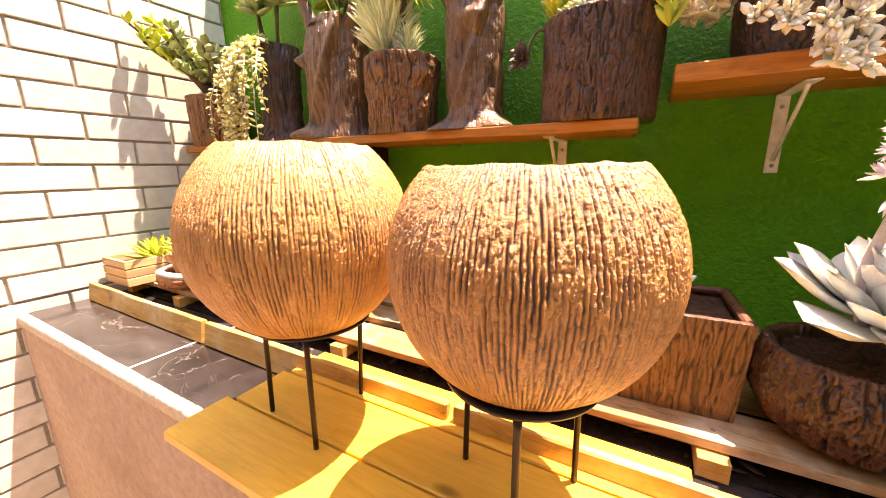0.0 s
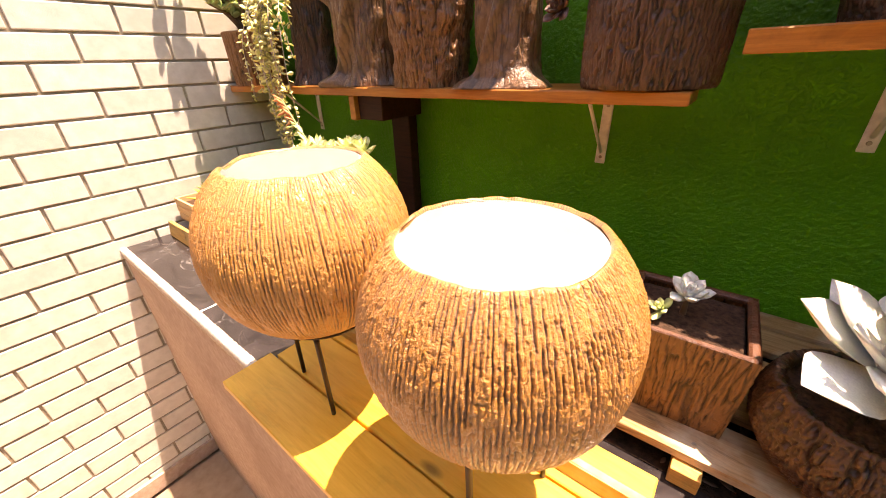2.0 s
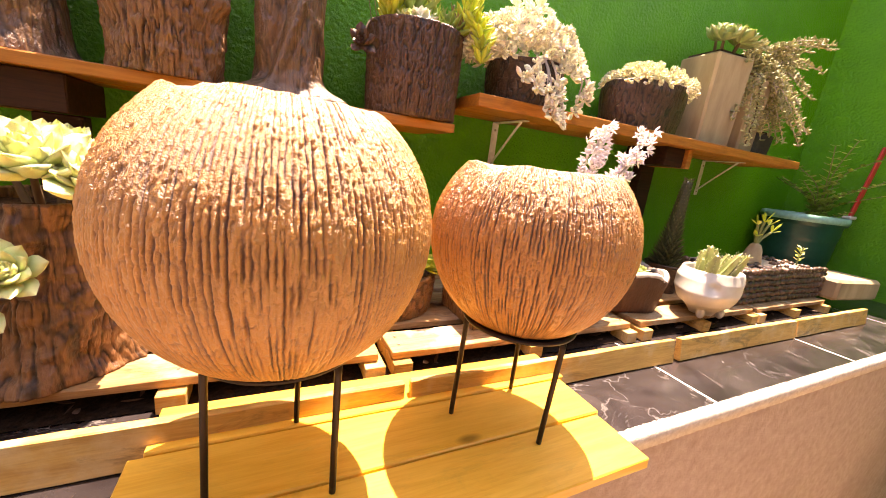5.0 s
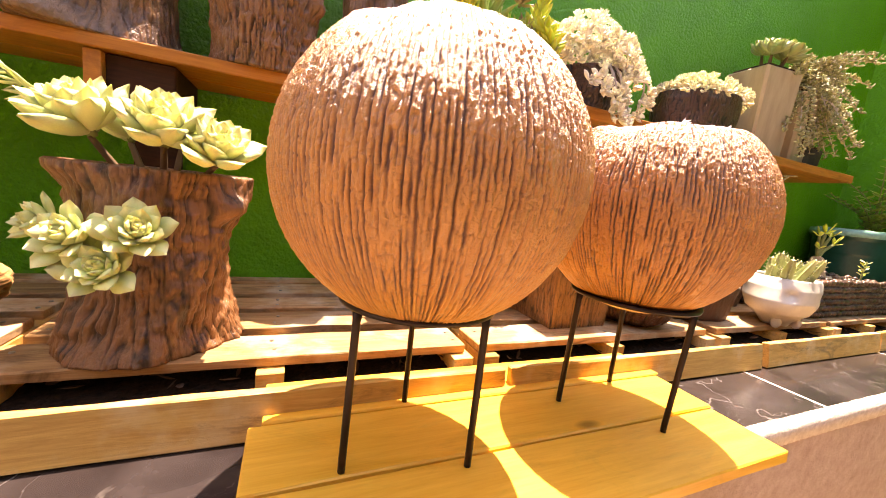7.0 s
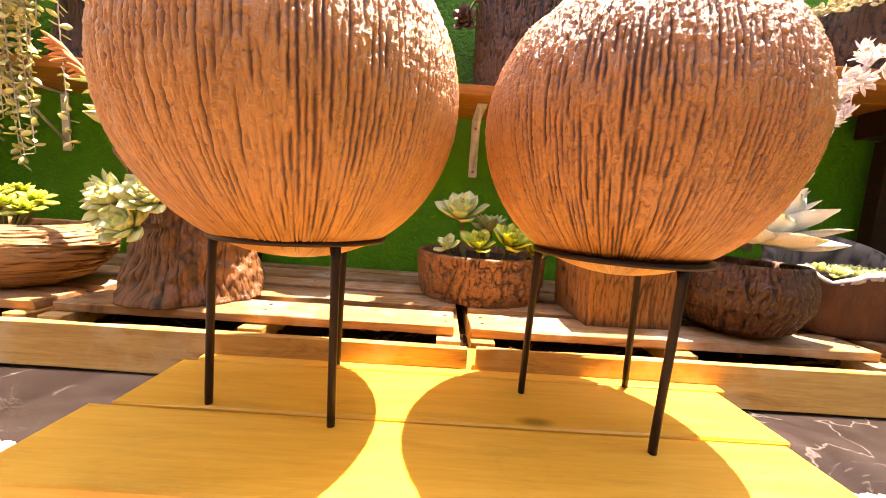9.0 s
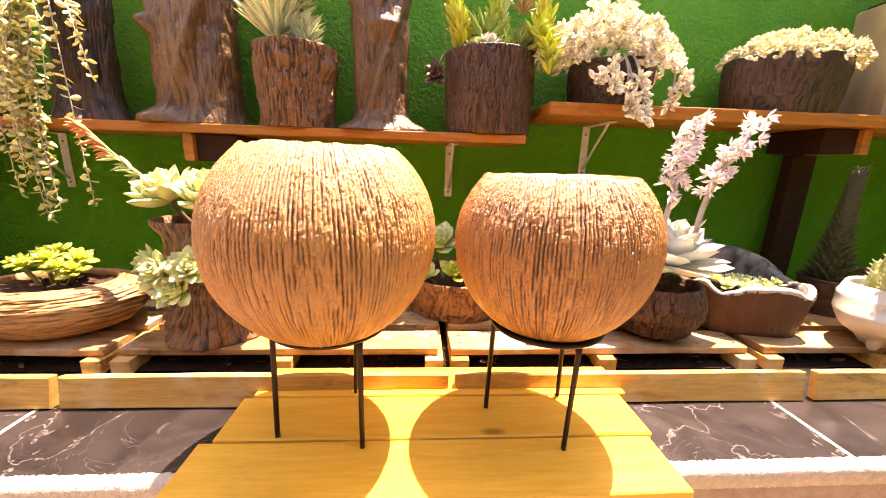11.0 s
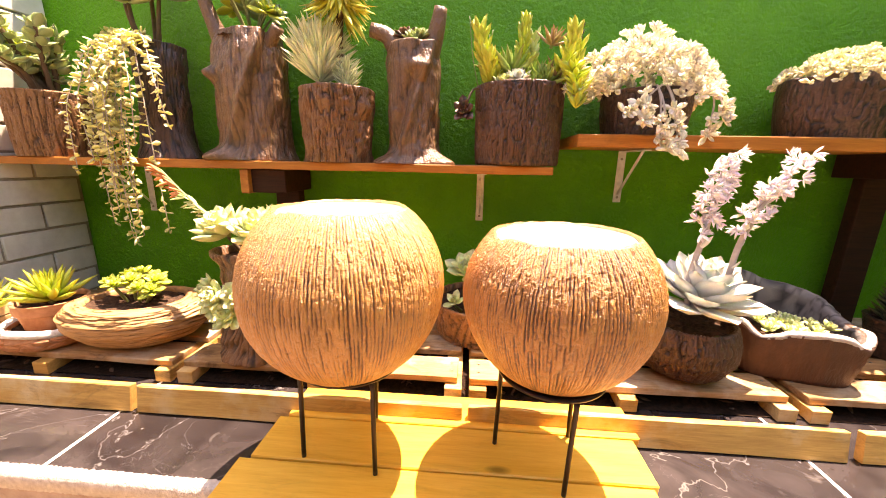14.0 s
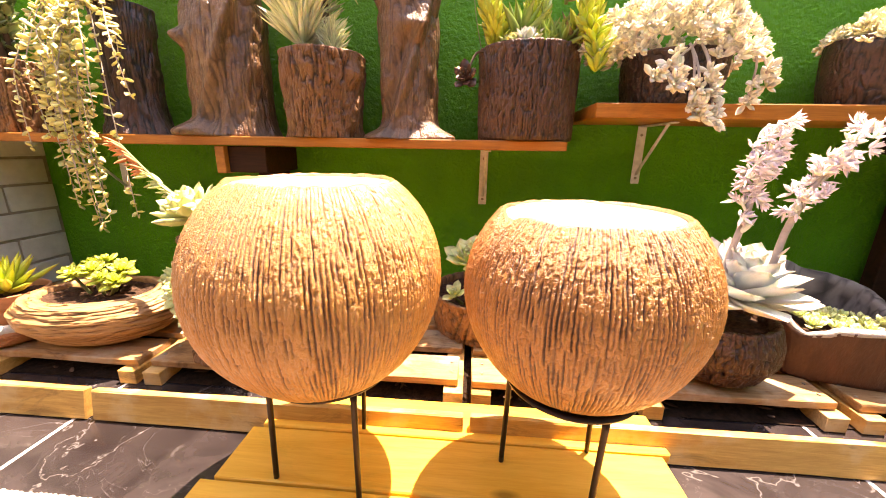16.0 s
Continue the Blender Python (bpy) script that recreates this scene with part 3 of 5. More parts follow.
def stand(x, y, ring_z, ring_r, feet, label):
    """A flat iron ring on four straight rods."""
    t = thing("plant_stand", x, y, 1.0325, label, "plant stand", "iron stands")
    n = 64
    prof = [(-0.0055, -0.0022), (0.0055, -0.0022), (0.0062, 0.0), (0.0055, 0.0022), (-0.0055, 0.0022), (-0.0062, 0.0)]
    verts = [((ring_r + a) * math.cos(2 * math.pi * i / n), (ring_r + a) * math.sin(2 * math.pi * i / n), ring_z - 1.0325 + b) for i in range(n) for a, b in prof]
    faces = [[i * 6 + k, ((i + 1) % n) * 6 + k, ((i + 1) % n) * 6 + (k + 1) % 6, i * 6 + (k + 1) % 6] for i in range(n) for k in range(6)]
    attach("ring", mesh_of("ring", verts, faces, IRON, True), t)
    for fx, fy in feet:
        d = Vector((fx - x, fy - y))
        up = d.normalized() * (ring_r + 0.001)
        pts = [(d.x, d.y, 0.0), (d.x * 0.98 + up.x * 0.02, d.y * 0.98 + up.y * 0.02, 0.01), (up.x, up.y, ring_z - 1.0325 - 0.012), (up.x * 0.985, up.y * 0.985, ring_z - 1.0325 - 0.001)]
        attach("leg", tube("leg", pts, [0.0034, 0.0034, 0.0036, 0.0048], IRON, 10), t)
    return t


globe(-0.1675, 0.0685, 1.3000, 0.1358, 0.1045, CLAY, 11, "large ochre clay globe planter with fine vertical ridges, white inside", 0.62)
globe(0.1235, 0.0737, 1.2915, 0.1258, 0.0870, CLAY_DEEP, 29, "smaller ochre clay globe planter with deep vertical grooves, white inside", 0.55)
stand(-0.166, 0.072, 1.183, 0.0700, [(-0.233, 0.040), (-0.119, 0.018), (-0.147, 0.134)], "thin dark iron ring stand carrying the larger globe planter")
stand(0.124, 0.070, 1.184, 0.0690, [(0.054, 0.0935), (0.141, 0.008), (0.175, 0.121)], "thin dark iron ring stand carrying the smaller globe planter")

# ---- the yellow plank board ----
rack = thing("plank_board", -0.02, 0.075, LEDGE, "low board of three yellow varnished pine planks on battens", "wooden board")
for i, (x0, x1, y0, y1) in enumerate(((-0.329, 0.270, -0.0590, 0.0302), (-0.314, 0.279, 0.0338, 0.1227), (-0.302, 0.292, 0.1263, 0.2060))):
    part("plank", box(x1 - x0, y1 - y0, 0.0150, 0.0016, 0.0004, i, 6), YELLOW, rack, "", pose((x0 + x1) / 2 + 0.02, (y0 + y1) / 2 - 0.075, 0.0205))
for x in (-0.265, 0.225):
    part("batten", box(0.030, 0.245, 0.0125, 0.001), YELLOW, rack, "", pose(x + 0.02, 0.0, 0.0066))

# ---- pallets ----


def pallet(x0, x1, seed):
    """A pallet top: five deck boards on stringers, with a facing board leaning at its front."""
    t = thing("pallet", (x0 + x1) / 2, 0.42, LEDGE, "weathered wooden pallet lying on the dark ledge", "pallet", "pallets")
    w = x1 - x0
    r = random.Random(seed)
    for y0, y1 in ((0.248, 0.325), (0.352, 0.424), (0.447, 0.512), (0.540, 0.610), (0.626, 0.672)):
        part("deck_board", box(w - 0.012 - r.uniform(0, 0.012), y1 - y0, 0.0135, 0.0015, 0.0010, r.randint(0, 99), 7), PALLET, t, "", pose(r.uniform(-0.003, 0.003), (y0 + y1) / 2 - 0.42, DECK - LEDGE - 0.0073, 0, 0, r.uniform(-0.5, 0.5)))
        bm = bmesh.new()
        bmesh.ops.create_cone(bm, cap_ends=True, segments=8, radius1=0.0032, radius2=0.0026, depth=0.0016)
        nail = bpy.data.meshes.new("nail")
        bm.to_mesh(nail)
        bm.free()
        nail.materials.append(SCREW)
        for x in (-w / 2 + 0.024, 0.0, w / 2 - 0.024):
            for dy in (-0.016, 0.014):
                attach("nail", nail, t, "", pose(x + r.uniform(-0.004, 0.004), (y0 + y1) / 2 - 0.42 + dy, DECK - LEDGE))
    for x in (x0 + 0.022, (x0 + x1) / 2, x1 - 0.022):
        part("stringer", box(0.034, 0.432, 0.0270, 0.001), PALLET_GOLD, t, "", pose(x - (x0 + x1) / 2, 0.0265, 0.0140))
    part("front_board", box(w - 0.006, 0.014, 0.0510, 0.0015, 0.0010, seed, 7), PALLET_GOLD, t, "golden-brown front board, knotted and worn",
         pose(0, 0.147 - 0.42, 0.0258, -8, 0, 0))
    return t


for x0, x1, seed in ((-1.205, -0.605, 1), (-0.600, 0.003, 2), (0.008, 0.628, 3), (0.642, 1.172, 4), (1.176, 1.66, 5)):
    pallet(x0, x1, seed)

# ---- shelves, brackets and posts ----


def shelf(x0, x1, y0, z, thick, label):
    t = thing("shelf", (x0 + x1) / 2, (y0 + WALL_Y) / 2, z, label, "shelf")
    d = WALL_Y - 0.004 - y0
    part("front_plank", box(x1 - x0, d * 0.48, thick, 0.0018, 0.0006, 4, 9), SHELF, t, "", pose(0, -d * 0.255, -thick / 2))
    part("rear_plank", box(x1 - x0 - 0.012, d * 0.49, thick * 0.95, 0.0018, 0.0006, 5, 9), SHELF, t, "", pose(-0.004, d * 0.250, -thick * 0.52))
    return t


shelf(WALL_X + 0.004, 0.192, 0.476, SHELF_1, 0.020, "long orange-brown plank shelf crowded with bark pots")
shelf(0.236, 1.690, 0.462, SHELF_2, 0.028, "higher orange-brown plank shelf with trailing succulents")


def bracket(x, top, lean=0.0):
    """A white steel shelf bracket: wall leaf, shelf leaf, diagonal brace, two screws."""
    t = thing("shelf_bracket", x, WALL_Y, top, "white-painted steel shelf bracket screwed to the green wall", "bracket", "shelf brackets")
    part("wall_leaf", box(0.021, 0.003, 0.142, 0.0012), STEEL, t, "", pose(0, -0.0025, -0.071))
    part("shelf_leaf", box(0.021, 0.150, 0.003, 0.0012), STEEL, t, "", pose(0, -0.076, -0.0022))
    attach("brace", tube("brace", [(0, -0.128, -0.004), (0, -0.066, -0.061), (0, -0.005, -0.118)], [0.0035, 0.0035], STEEL, 8), t)
    for z in (-0.022, -0.128):
        bm = bmesh.new()
        bmesh.ops.create_cone(bm, cap_ends=True, segments=12, radius1=0.0038, radius2=0.0026, depth=0.0024)
        part("screw", bm, SCREW, t, "", pose(0, -0.0049, z, 90))
    return t


bracket(-0.995, SHELF_1 - 0.0200)
bracket(0.030, SHELF_1 - 0.0200)
bracket(0.419, SHELF_2 - 0.0280)
bracket(1.443, SHELF_2 - 0.0280)


def post(x, y, arm_x, top, label):
    """A dark timber upright with a short arm under the shelf."""
    t = thing("shelf_post", x, y, LEDGE, label, "post", "shelf posts")
    part("upright", box(0.070, 0.035, top - 0.06 - LEDGE, 0.002, 0.0005, 2), DARKWOOD, t, "", pose(0, 0, (top - 0.06 - LEDGE) / 2))
    part("arm", box(0.090, 0.150, 0.058, 0.002, 0.0005, 3), DARKWOOD, t, "", pose(arm_x - x, 0.575 - y, top - 0.030 - LEDGE))
    part("end_board", box(0.022, 0.165, 0.060, 0.0015), SHELF, t, "paler end board", pose(arm_x - x + (-0.056 if arm_x < 0 else 0.056), 0.570 - y, top - 0.0308 - LEDGE))
    return t


post(-0.525, 0.638, -0.510, SHELF_1 - 0.0205, "dark-stained timber post holding the lower shelf")
post(1.042, 0.638, 0.992, SHELF_2 - 0.0285, "dark-stained timber post holding the higher shelf")

# ---- pots ----


def bark_shape(seed, depth=0.003, lines=46, runs=4, grain=0.4, lobes=0.0, fn=None):
    def shape(u, v, r, h):
        z = (h - h.min()) / max(1e-6, h.max() - h.min())
        warp = u + (0.5 / lines) * (grid_noise(u, z, max(6, lines // 2), runs + 2, seed) - 0.5)
        n1 = grid_noise(warp % 1, z, 2 * lines, runs + 1, seed + 1)
        n2 = grid_noise(warp % 1, z, 3 * lines, 2 * runs + 2, seed + 2)
        a = np.exp(-((n1 - 0.5) / 0.085) ** 2)
        b = np.exp(-((n2 - 0.5) / 0.09) ** 2)
        c = grid_noise(u, z, lines * 4, 60, seed + 3)
        big = grid_noise(u, z, 7, 3, seed + 6)
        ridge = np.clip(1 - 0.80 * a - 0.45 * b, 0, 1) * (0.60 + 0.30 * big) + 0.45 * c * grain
        dr = 1.5 * depth * (ridge - 0.5) + lobes * (grid_noise(u, z, 5, 2, seed + 4) - 0.5)
        if fn is not None:
            dr = dr + fn(u, z)
        return dr, ridge
    return shape


def pot_profile(points, wall, sink, count=92):
    """Foot to rim outside, over the rim and down inside to the soil."""
    r, h = points[-1]
    return np.concatenate([[(0, points[0][1])], dense(points, count), [(r - wall * 0.3, h + wall * 0.25), (r - wall, h), (r - wall, h - sink)]])


def pot(name, x, y, z, points, material, label, category="plant pot", seed=0, depth=0.003, lines=46, runs=4, wall=0.010, sink=0.018, squash=(1, 1), turn=0.0, lobes=0.0, fn=None, around=400, grain=0.6, group=""):
    t = thing(name, x, y, z, label, category, group, turn)
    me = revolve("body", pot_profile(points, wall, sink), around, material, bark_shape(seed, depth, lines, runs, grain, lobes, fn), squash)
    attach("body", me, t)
    r, h = points[-1]
    n = 40
    soil_r = r - wall * 0.5
    rr = np.random.default_rng(seed)
    verts = [(0, 0, h - sink * 0.6)]
    faces = []
    for k in range(1, 7):
        for i in range(n):
            a = 2 * math.pi * i / n
            q = soil_r * k / 6
            verts.append((q * math.cos(a) * squash[0], q * math.sin(a) * squash[1], h - sink * 0.75 + rr.uniform(-1, 1) * 0.003))
    for i in range(n):
        faces.append([0, 1 + i, 1 + (i + 1) % n])
        for k in range(5):
            faces.append([1 + k * n + i, 1 + (k + 1) * n + i, 1 + (k + 1) * n + (i + 1) % n, 1 + k * n + (i + 1) % n])
    attach("soil", mesh_of("soil", verts, faces, SOIL, False), t, "dark crumbly potting soil")
    return t


def knob(u0, z0, su, sz, height):
    return lambda u, z: height * np.exp(-(((u - u0 + 0.5) % 1 - 0.5) / su) ** 2 - ((z - z0) / sz) ** 2)


def total(*fns):
    return lambda u, z: sum(f(u, z) for f in fns)


def swirl(u0, turn, width, height):
    """A ridge that winds up the trunk."""
    return lambda u, z: height * np.exp(-((((u - u0 - turn * z) + 0.5) % 1 - 0.5) / width) ** 2)


def lumps(around, up, seed, height):
    """Uneven, hand-modelled swellings."""
    return lambda u, z: height * (grid_noise(u, z, around, up, seed) - 0.5) + 0.5 * height * (grid_noise(u, z, 3 * around, 3 * up, seed + 1) - 0.5)


def roots(count, phase, height, reach=0.16):
    return lambda u, z: height * np.exp(-(z / reach) ** 2) * (0.5 + 0.5 * np.cos(2 * math.pi * (count * u + phase))) ** 1.5


# shelf one, from the brick wall outwards
pot("ribbed_pot", -1.120, 0.550, SHELF_1, [(0.080, 0.0), (0.085, 0.05), (0.087, 0.12), (0.088, 0.158)], BARK_PALE, "brown clay pot with wavy vertical ribs on the shelf", seed=41, depth=0.006, lines=40, runs=1)
pot("trunk_pot", -0.830, 0.590, SHELF_1, [(0.072, 0.0), (0.062, 0.03), (0.055, 0.08), (0.056, 0.20), (0.060, 0.285)], BARK_BLACK, "dark glossy clay pot shaped like a tree trunk with spreading roots", seed=42, depth=0.003, lines=26, fn=total(roots(4, 0.15, 0.016), swirl(0.6, 0.2, 0.05, 0.007), lumps(10, 6, 142, 0.008)))
trunk = pot("trunk_pot", -0.570, 0.575, SHELF_1, [(0.092, 0.0), (0.088, 0.02), (0.084, 0.06), (0.083, 0.18), (0.086, 0.26), (0.076, 0.305)], TRUNK, "dark brown clay tree-trunk pot with branch stubs and a pale root", seed=43, depth=0.0022, lines=34, lobes=0.010,
            fn=total(roots(4, 0.05, 0.014, 0.08), knob(0.66, 0.03, 0.055, 0.07, 0.045), swirl(0.68, 0.20, 0.022, 0.012), swirl(0.735, 0.20, 0.030, -0.009), knob(0.635, 0.66, 0.026, 0.055, 0.026), knob(0.70, 0.97, 0.08, 0.2, -0.02), lumps(12, 6, 143, 0.007)))
attach("branch", tube("branch", smooth_path([(-0.055, -0.02, 0.28), (-0.075, -0.03, 0.34), (-0.085, -0.035, 0.385)], 10), [0.024, 0.017, 0.015], TRUNK, 12), trunk)
attach("branch", tube("branch", smooth_path([(0.055, -0.02, 0.27), (0.080, -0.025, 0.30), (0.095, -0.03, 0.315)], 8), [0.022, 0.016, 0.015], TRUNK, 12), trunk)
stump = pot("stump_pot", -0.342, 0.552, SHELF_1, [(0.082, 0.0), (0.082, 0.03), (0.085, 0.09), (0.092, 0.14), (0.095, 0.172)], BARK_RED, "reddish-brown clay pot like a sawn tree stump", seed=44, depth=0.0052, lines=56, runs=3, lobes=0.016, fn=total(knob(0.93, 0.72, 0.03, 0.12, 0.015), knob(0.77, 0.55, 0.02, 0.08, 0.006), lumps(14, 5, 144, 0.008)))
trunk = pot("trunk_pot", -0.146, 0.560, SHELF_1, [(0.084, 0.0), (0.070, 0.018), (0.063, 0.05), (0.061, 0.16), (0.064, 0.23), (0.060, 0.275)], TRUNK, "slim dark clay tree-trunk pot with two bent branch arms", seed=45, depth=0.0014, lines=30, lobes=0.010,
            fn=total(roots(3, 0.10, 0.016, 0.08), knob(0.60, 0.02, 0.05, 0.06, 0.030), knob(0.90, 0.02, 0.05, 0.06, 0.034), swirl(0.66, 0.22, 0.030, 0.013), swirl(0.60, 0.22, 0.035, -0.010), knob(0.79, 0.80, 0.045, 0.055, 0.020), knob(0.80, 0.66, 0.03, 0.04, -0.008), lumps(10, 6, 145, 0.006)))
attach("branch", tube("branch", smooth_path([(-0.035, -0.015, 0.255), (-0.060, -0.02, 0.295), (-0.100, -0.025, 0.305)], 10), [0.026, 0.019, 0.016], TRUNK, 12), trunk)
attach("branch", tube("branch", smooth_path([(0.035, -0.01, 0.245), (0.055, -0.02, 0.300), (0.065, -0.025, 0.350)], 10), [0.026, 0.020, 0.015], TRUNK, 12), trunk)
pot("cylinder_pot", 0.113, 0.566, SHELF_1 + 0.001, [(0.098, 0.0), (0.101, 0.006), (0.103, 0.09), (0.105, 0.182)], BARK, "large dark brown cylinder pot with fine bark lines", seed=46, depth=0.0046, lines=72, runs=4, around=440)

# shelf two
pot("shallow_pot", 0.410, 0.560, SHELF_2, [(0.088, 0.0), (0.096, 0.05), (0.098, 0.098)], BARK_BLACK, "dark clay pot hidden under a pale trailing succulent", seed=47, depth=0.003, lines=40)
pot("oval_pot", 0.862, 0.562, SHELF_2, [(0.120, 0.0), (0.128, 0.04), (0.134, 0.105), (0.132, 0.130)], BARK_BLACK, "wide dark oval clay pot full of cream sedum", seed=48, depth=0.0022, lines=60, squash=(1.05, 0.80))


def tall_box(x, y, w, d, h, turn, material, label):
    t = thing("tall_planter", x, y, SHELF_2, label, "planter", "tan tall planters", turn)
    bm = box(w, d, h, 0.006, 0.0012, 7)
    for v in bm.verts:
        if v.co.z > 0:
            v.co.x *= 1.10
            v.co.y *= 1.08
    part("body", bm, material, t, "", pose(0, 0, h / 2))
    part("soil", box(w * 0.9, d * 0.9, 0.012, 0.003, 0.001, 3), SOIL, t, "dark potting soil", pose(0, 0, h + 0.003))
    return t


tall_box(1.190, 0.575, 0.150, 0.130, 0.285, -6, TAN, "tall tan clay planter with smooth flat faces")
tall_box(1.400, 0.585, 0.110, 0.120, 0.255, 4, TAN, "tall tan clay planter behind trailing stems")
tall_box(1.560, 0.600, 0.120, 0.100, 0.090, 0, STONE, "small grey square planter at the shelf end")

# pallet level
crate = thing("wooden_crate", -1.138, 0.300, DECK, "small pale slatted wooden crate with a spiky succulent", "crate", turn=90)
for z in (0.014, 0.040, 0.066):
    for y in (-0.070, 0.070):
        part("slat", box(0.225, 0.008, 0.023, 0.001, 0.0004, int(z * 1000)), WOODBOX, crate, "", pose(0, y, z))
    for x in (-0.1075, 0.1075):
        part("slat", box(0.132, 0.008, 0.023, 0.001, 0.0004, int(z * 1000)), WOODBOX, crate, "", pose(x, 0, z, 0, 0, 90))
part("soil", box(0.207, 0.132, 0.055, 0.002, 0.001, 3), SOIL, crate, "dark potting soil", pose(0, 0, 0.0295))

dish = pot("clay_dish", -0.950, 0.318, DECK, [(0.070, 0.0), (0.092, 0.012), (0.098, 0.030), (0.096, 0.042)], TERRA, "low terracotta dish with a crusty white rim", "dish", seed=49, depth=0.004, lines=12, runs=2, wall=0.016, sink=0.012, lobes=0.010)
crust = smooth_path([(0.094 * math.cos(a), 0.094 * math.sin(a), 0.043 + 0.006 * math.sin(3 * a)) for a in np.linspace(0, 2 * math.pi, 26)], 40)
attach("crust", tube("crust", crust, [0.010, 0.008, 0.011, 0.009, 0.010], CHALK, 8), dish, "chalky white rim crust")
pot("terracotta_pot", -0.958, 0.322, DECK + 0.016, [(0.048, 0.0), (0.059, 0.052), (0.061, 0.053), (0.064, 0.055), (0.066, 0.078)], TERRA, "small plain terracotta pot standing in a clay dish", seed=50, depth=0.0008, lines=20, wall=0.006, around=90)
pot("carved_bowl", -0.755, 0.332, DECK, [(0.060, 0.0), (0.096, 0.018), (0.124, 0.050), (0.128, 0.075), (0.112, 0.096), (0.094, 0.100)], CARVED, "ochre oval clay bowl carved with flowing grooves", "bowl", seed=51, depth=0.004, lines=7, runs=42, wall=0.010, sink=0.012, squash=(1.22, 0.86), turn=6, around=240, grain=0.3)

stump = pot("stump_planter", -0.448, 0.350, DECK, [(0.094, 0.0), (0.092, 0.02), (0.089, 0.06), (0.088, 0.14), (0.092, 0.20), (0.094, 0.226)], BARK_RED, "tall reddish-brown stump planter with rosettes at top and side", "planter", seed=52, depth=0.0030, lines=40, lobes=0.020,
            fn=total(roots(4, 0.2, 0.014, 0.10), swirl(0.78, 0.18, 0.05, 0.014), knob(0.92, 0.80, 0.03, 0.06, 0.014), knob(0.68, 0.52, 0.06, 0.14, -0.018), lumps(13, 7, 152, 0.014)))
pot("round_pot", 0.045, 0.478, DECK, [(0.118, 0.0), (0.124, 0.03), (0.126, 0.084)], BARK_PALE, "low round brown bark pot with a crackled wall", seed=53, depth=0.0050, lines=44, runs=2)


def square_pot(x, y, w, h, turn):
    """A square clay pot whose walls carry upright bark lines."""
    t = thing("square_pot", x, y, DECK, "square brown clay pot with upright bark lines", "plant pot", "", turn)
    n, m = 120, 60
    for k in range(4):
        u, v = np.meshgrid(np.linspace(0, 1, n), np.linspace(0, 1, m))
        w4 = (u * 0.25 + k * 0.25 + 0.006 * (grid_noise(u * 0.25 + k * 0.25, v, 50, 6, 60) - 0.5)) % 1
        n1, n2 = grid_noise(w4, v, 150, 3, 61), grid_noise(w4, v, 220, 7, 62)
        ridge = np.clip(1 - 0.8 * np.exp(-((n1 - 0.5) / 0.10) ** 2) - 0.45 * np.exp(-((n2 - 0.5) / 0.09) ** 2), 0, 1) * 0.85 + 0.15 * grid_noise(w4, v, 320, 40, 63)
        inset = np.minimum(np.minimum(u, 1 - u), np.minimum(v, 1 - v))
        out = 0.0035 * (ridge - 0.5) * np.clip(inset * 20, 0, 1)
        half = w / 2 * (0.93 + 0.07 * v)
        verts = np.stack([(u * 2 - 1) * half, -half - out, v * h], -1).reshape(-1, 3)
        i, j = np.meshgrid(np.arange(m - 1), np.arange(n - 1), indexing="ij")
        f = np.stack([i * n + j, i * n + j + 1, (i + 1) * n + j + 1, (i + 1) * n + j], -1).reshape(-1, 4)
        attach("side", mesh_of("side", verts, f.tolist(), BARK_PALE, True, ridge=ridge.reshape(-1)), t, "", pose(0, 0, 0, 0, 0, 90 * k))
        part("rim", box(w - 0.010, 0.012, 0.010, 0.003), RUSTY, t, "", pose(*(Matrix.Rotation(radians(90 * k), 3, "Z") @ Vector((0, -w / 2 + 0.006, h - 0.0045))), 0, 0, 90 * k))
    part("soil", box(w - 0.022, w - 0.022, h - 0.014, 0.002, 0.001, 5), SOIL, t, "dark soil with gravel", pose(0, 0, (h - 0.014) / 2 + 0.001))
    return t


square_pot(0.268, 0.368, 0.158, 0.140, 2)
pot("bowl_pot", 0.456, 0.332, DECK, [(0.052, 0.0), (0.076, 0.014), (0.095, 0.050), (0.096, 0.080), (0.086, 0.112)], BARK, "rounded dark brown bowl pot with wavy bark grooves", seed=54, depth=0.0055, lines=74, runs=3, around=440)


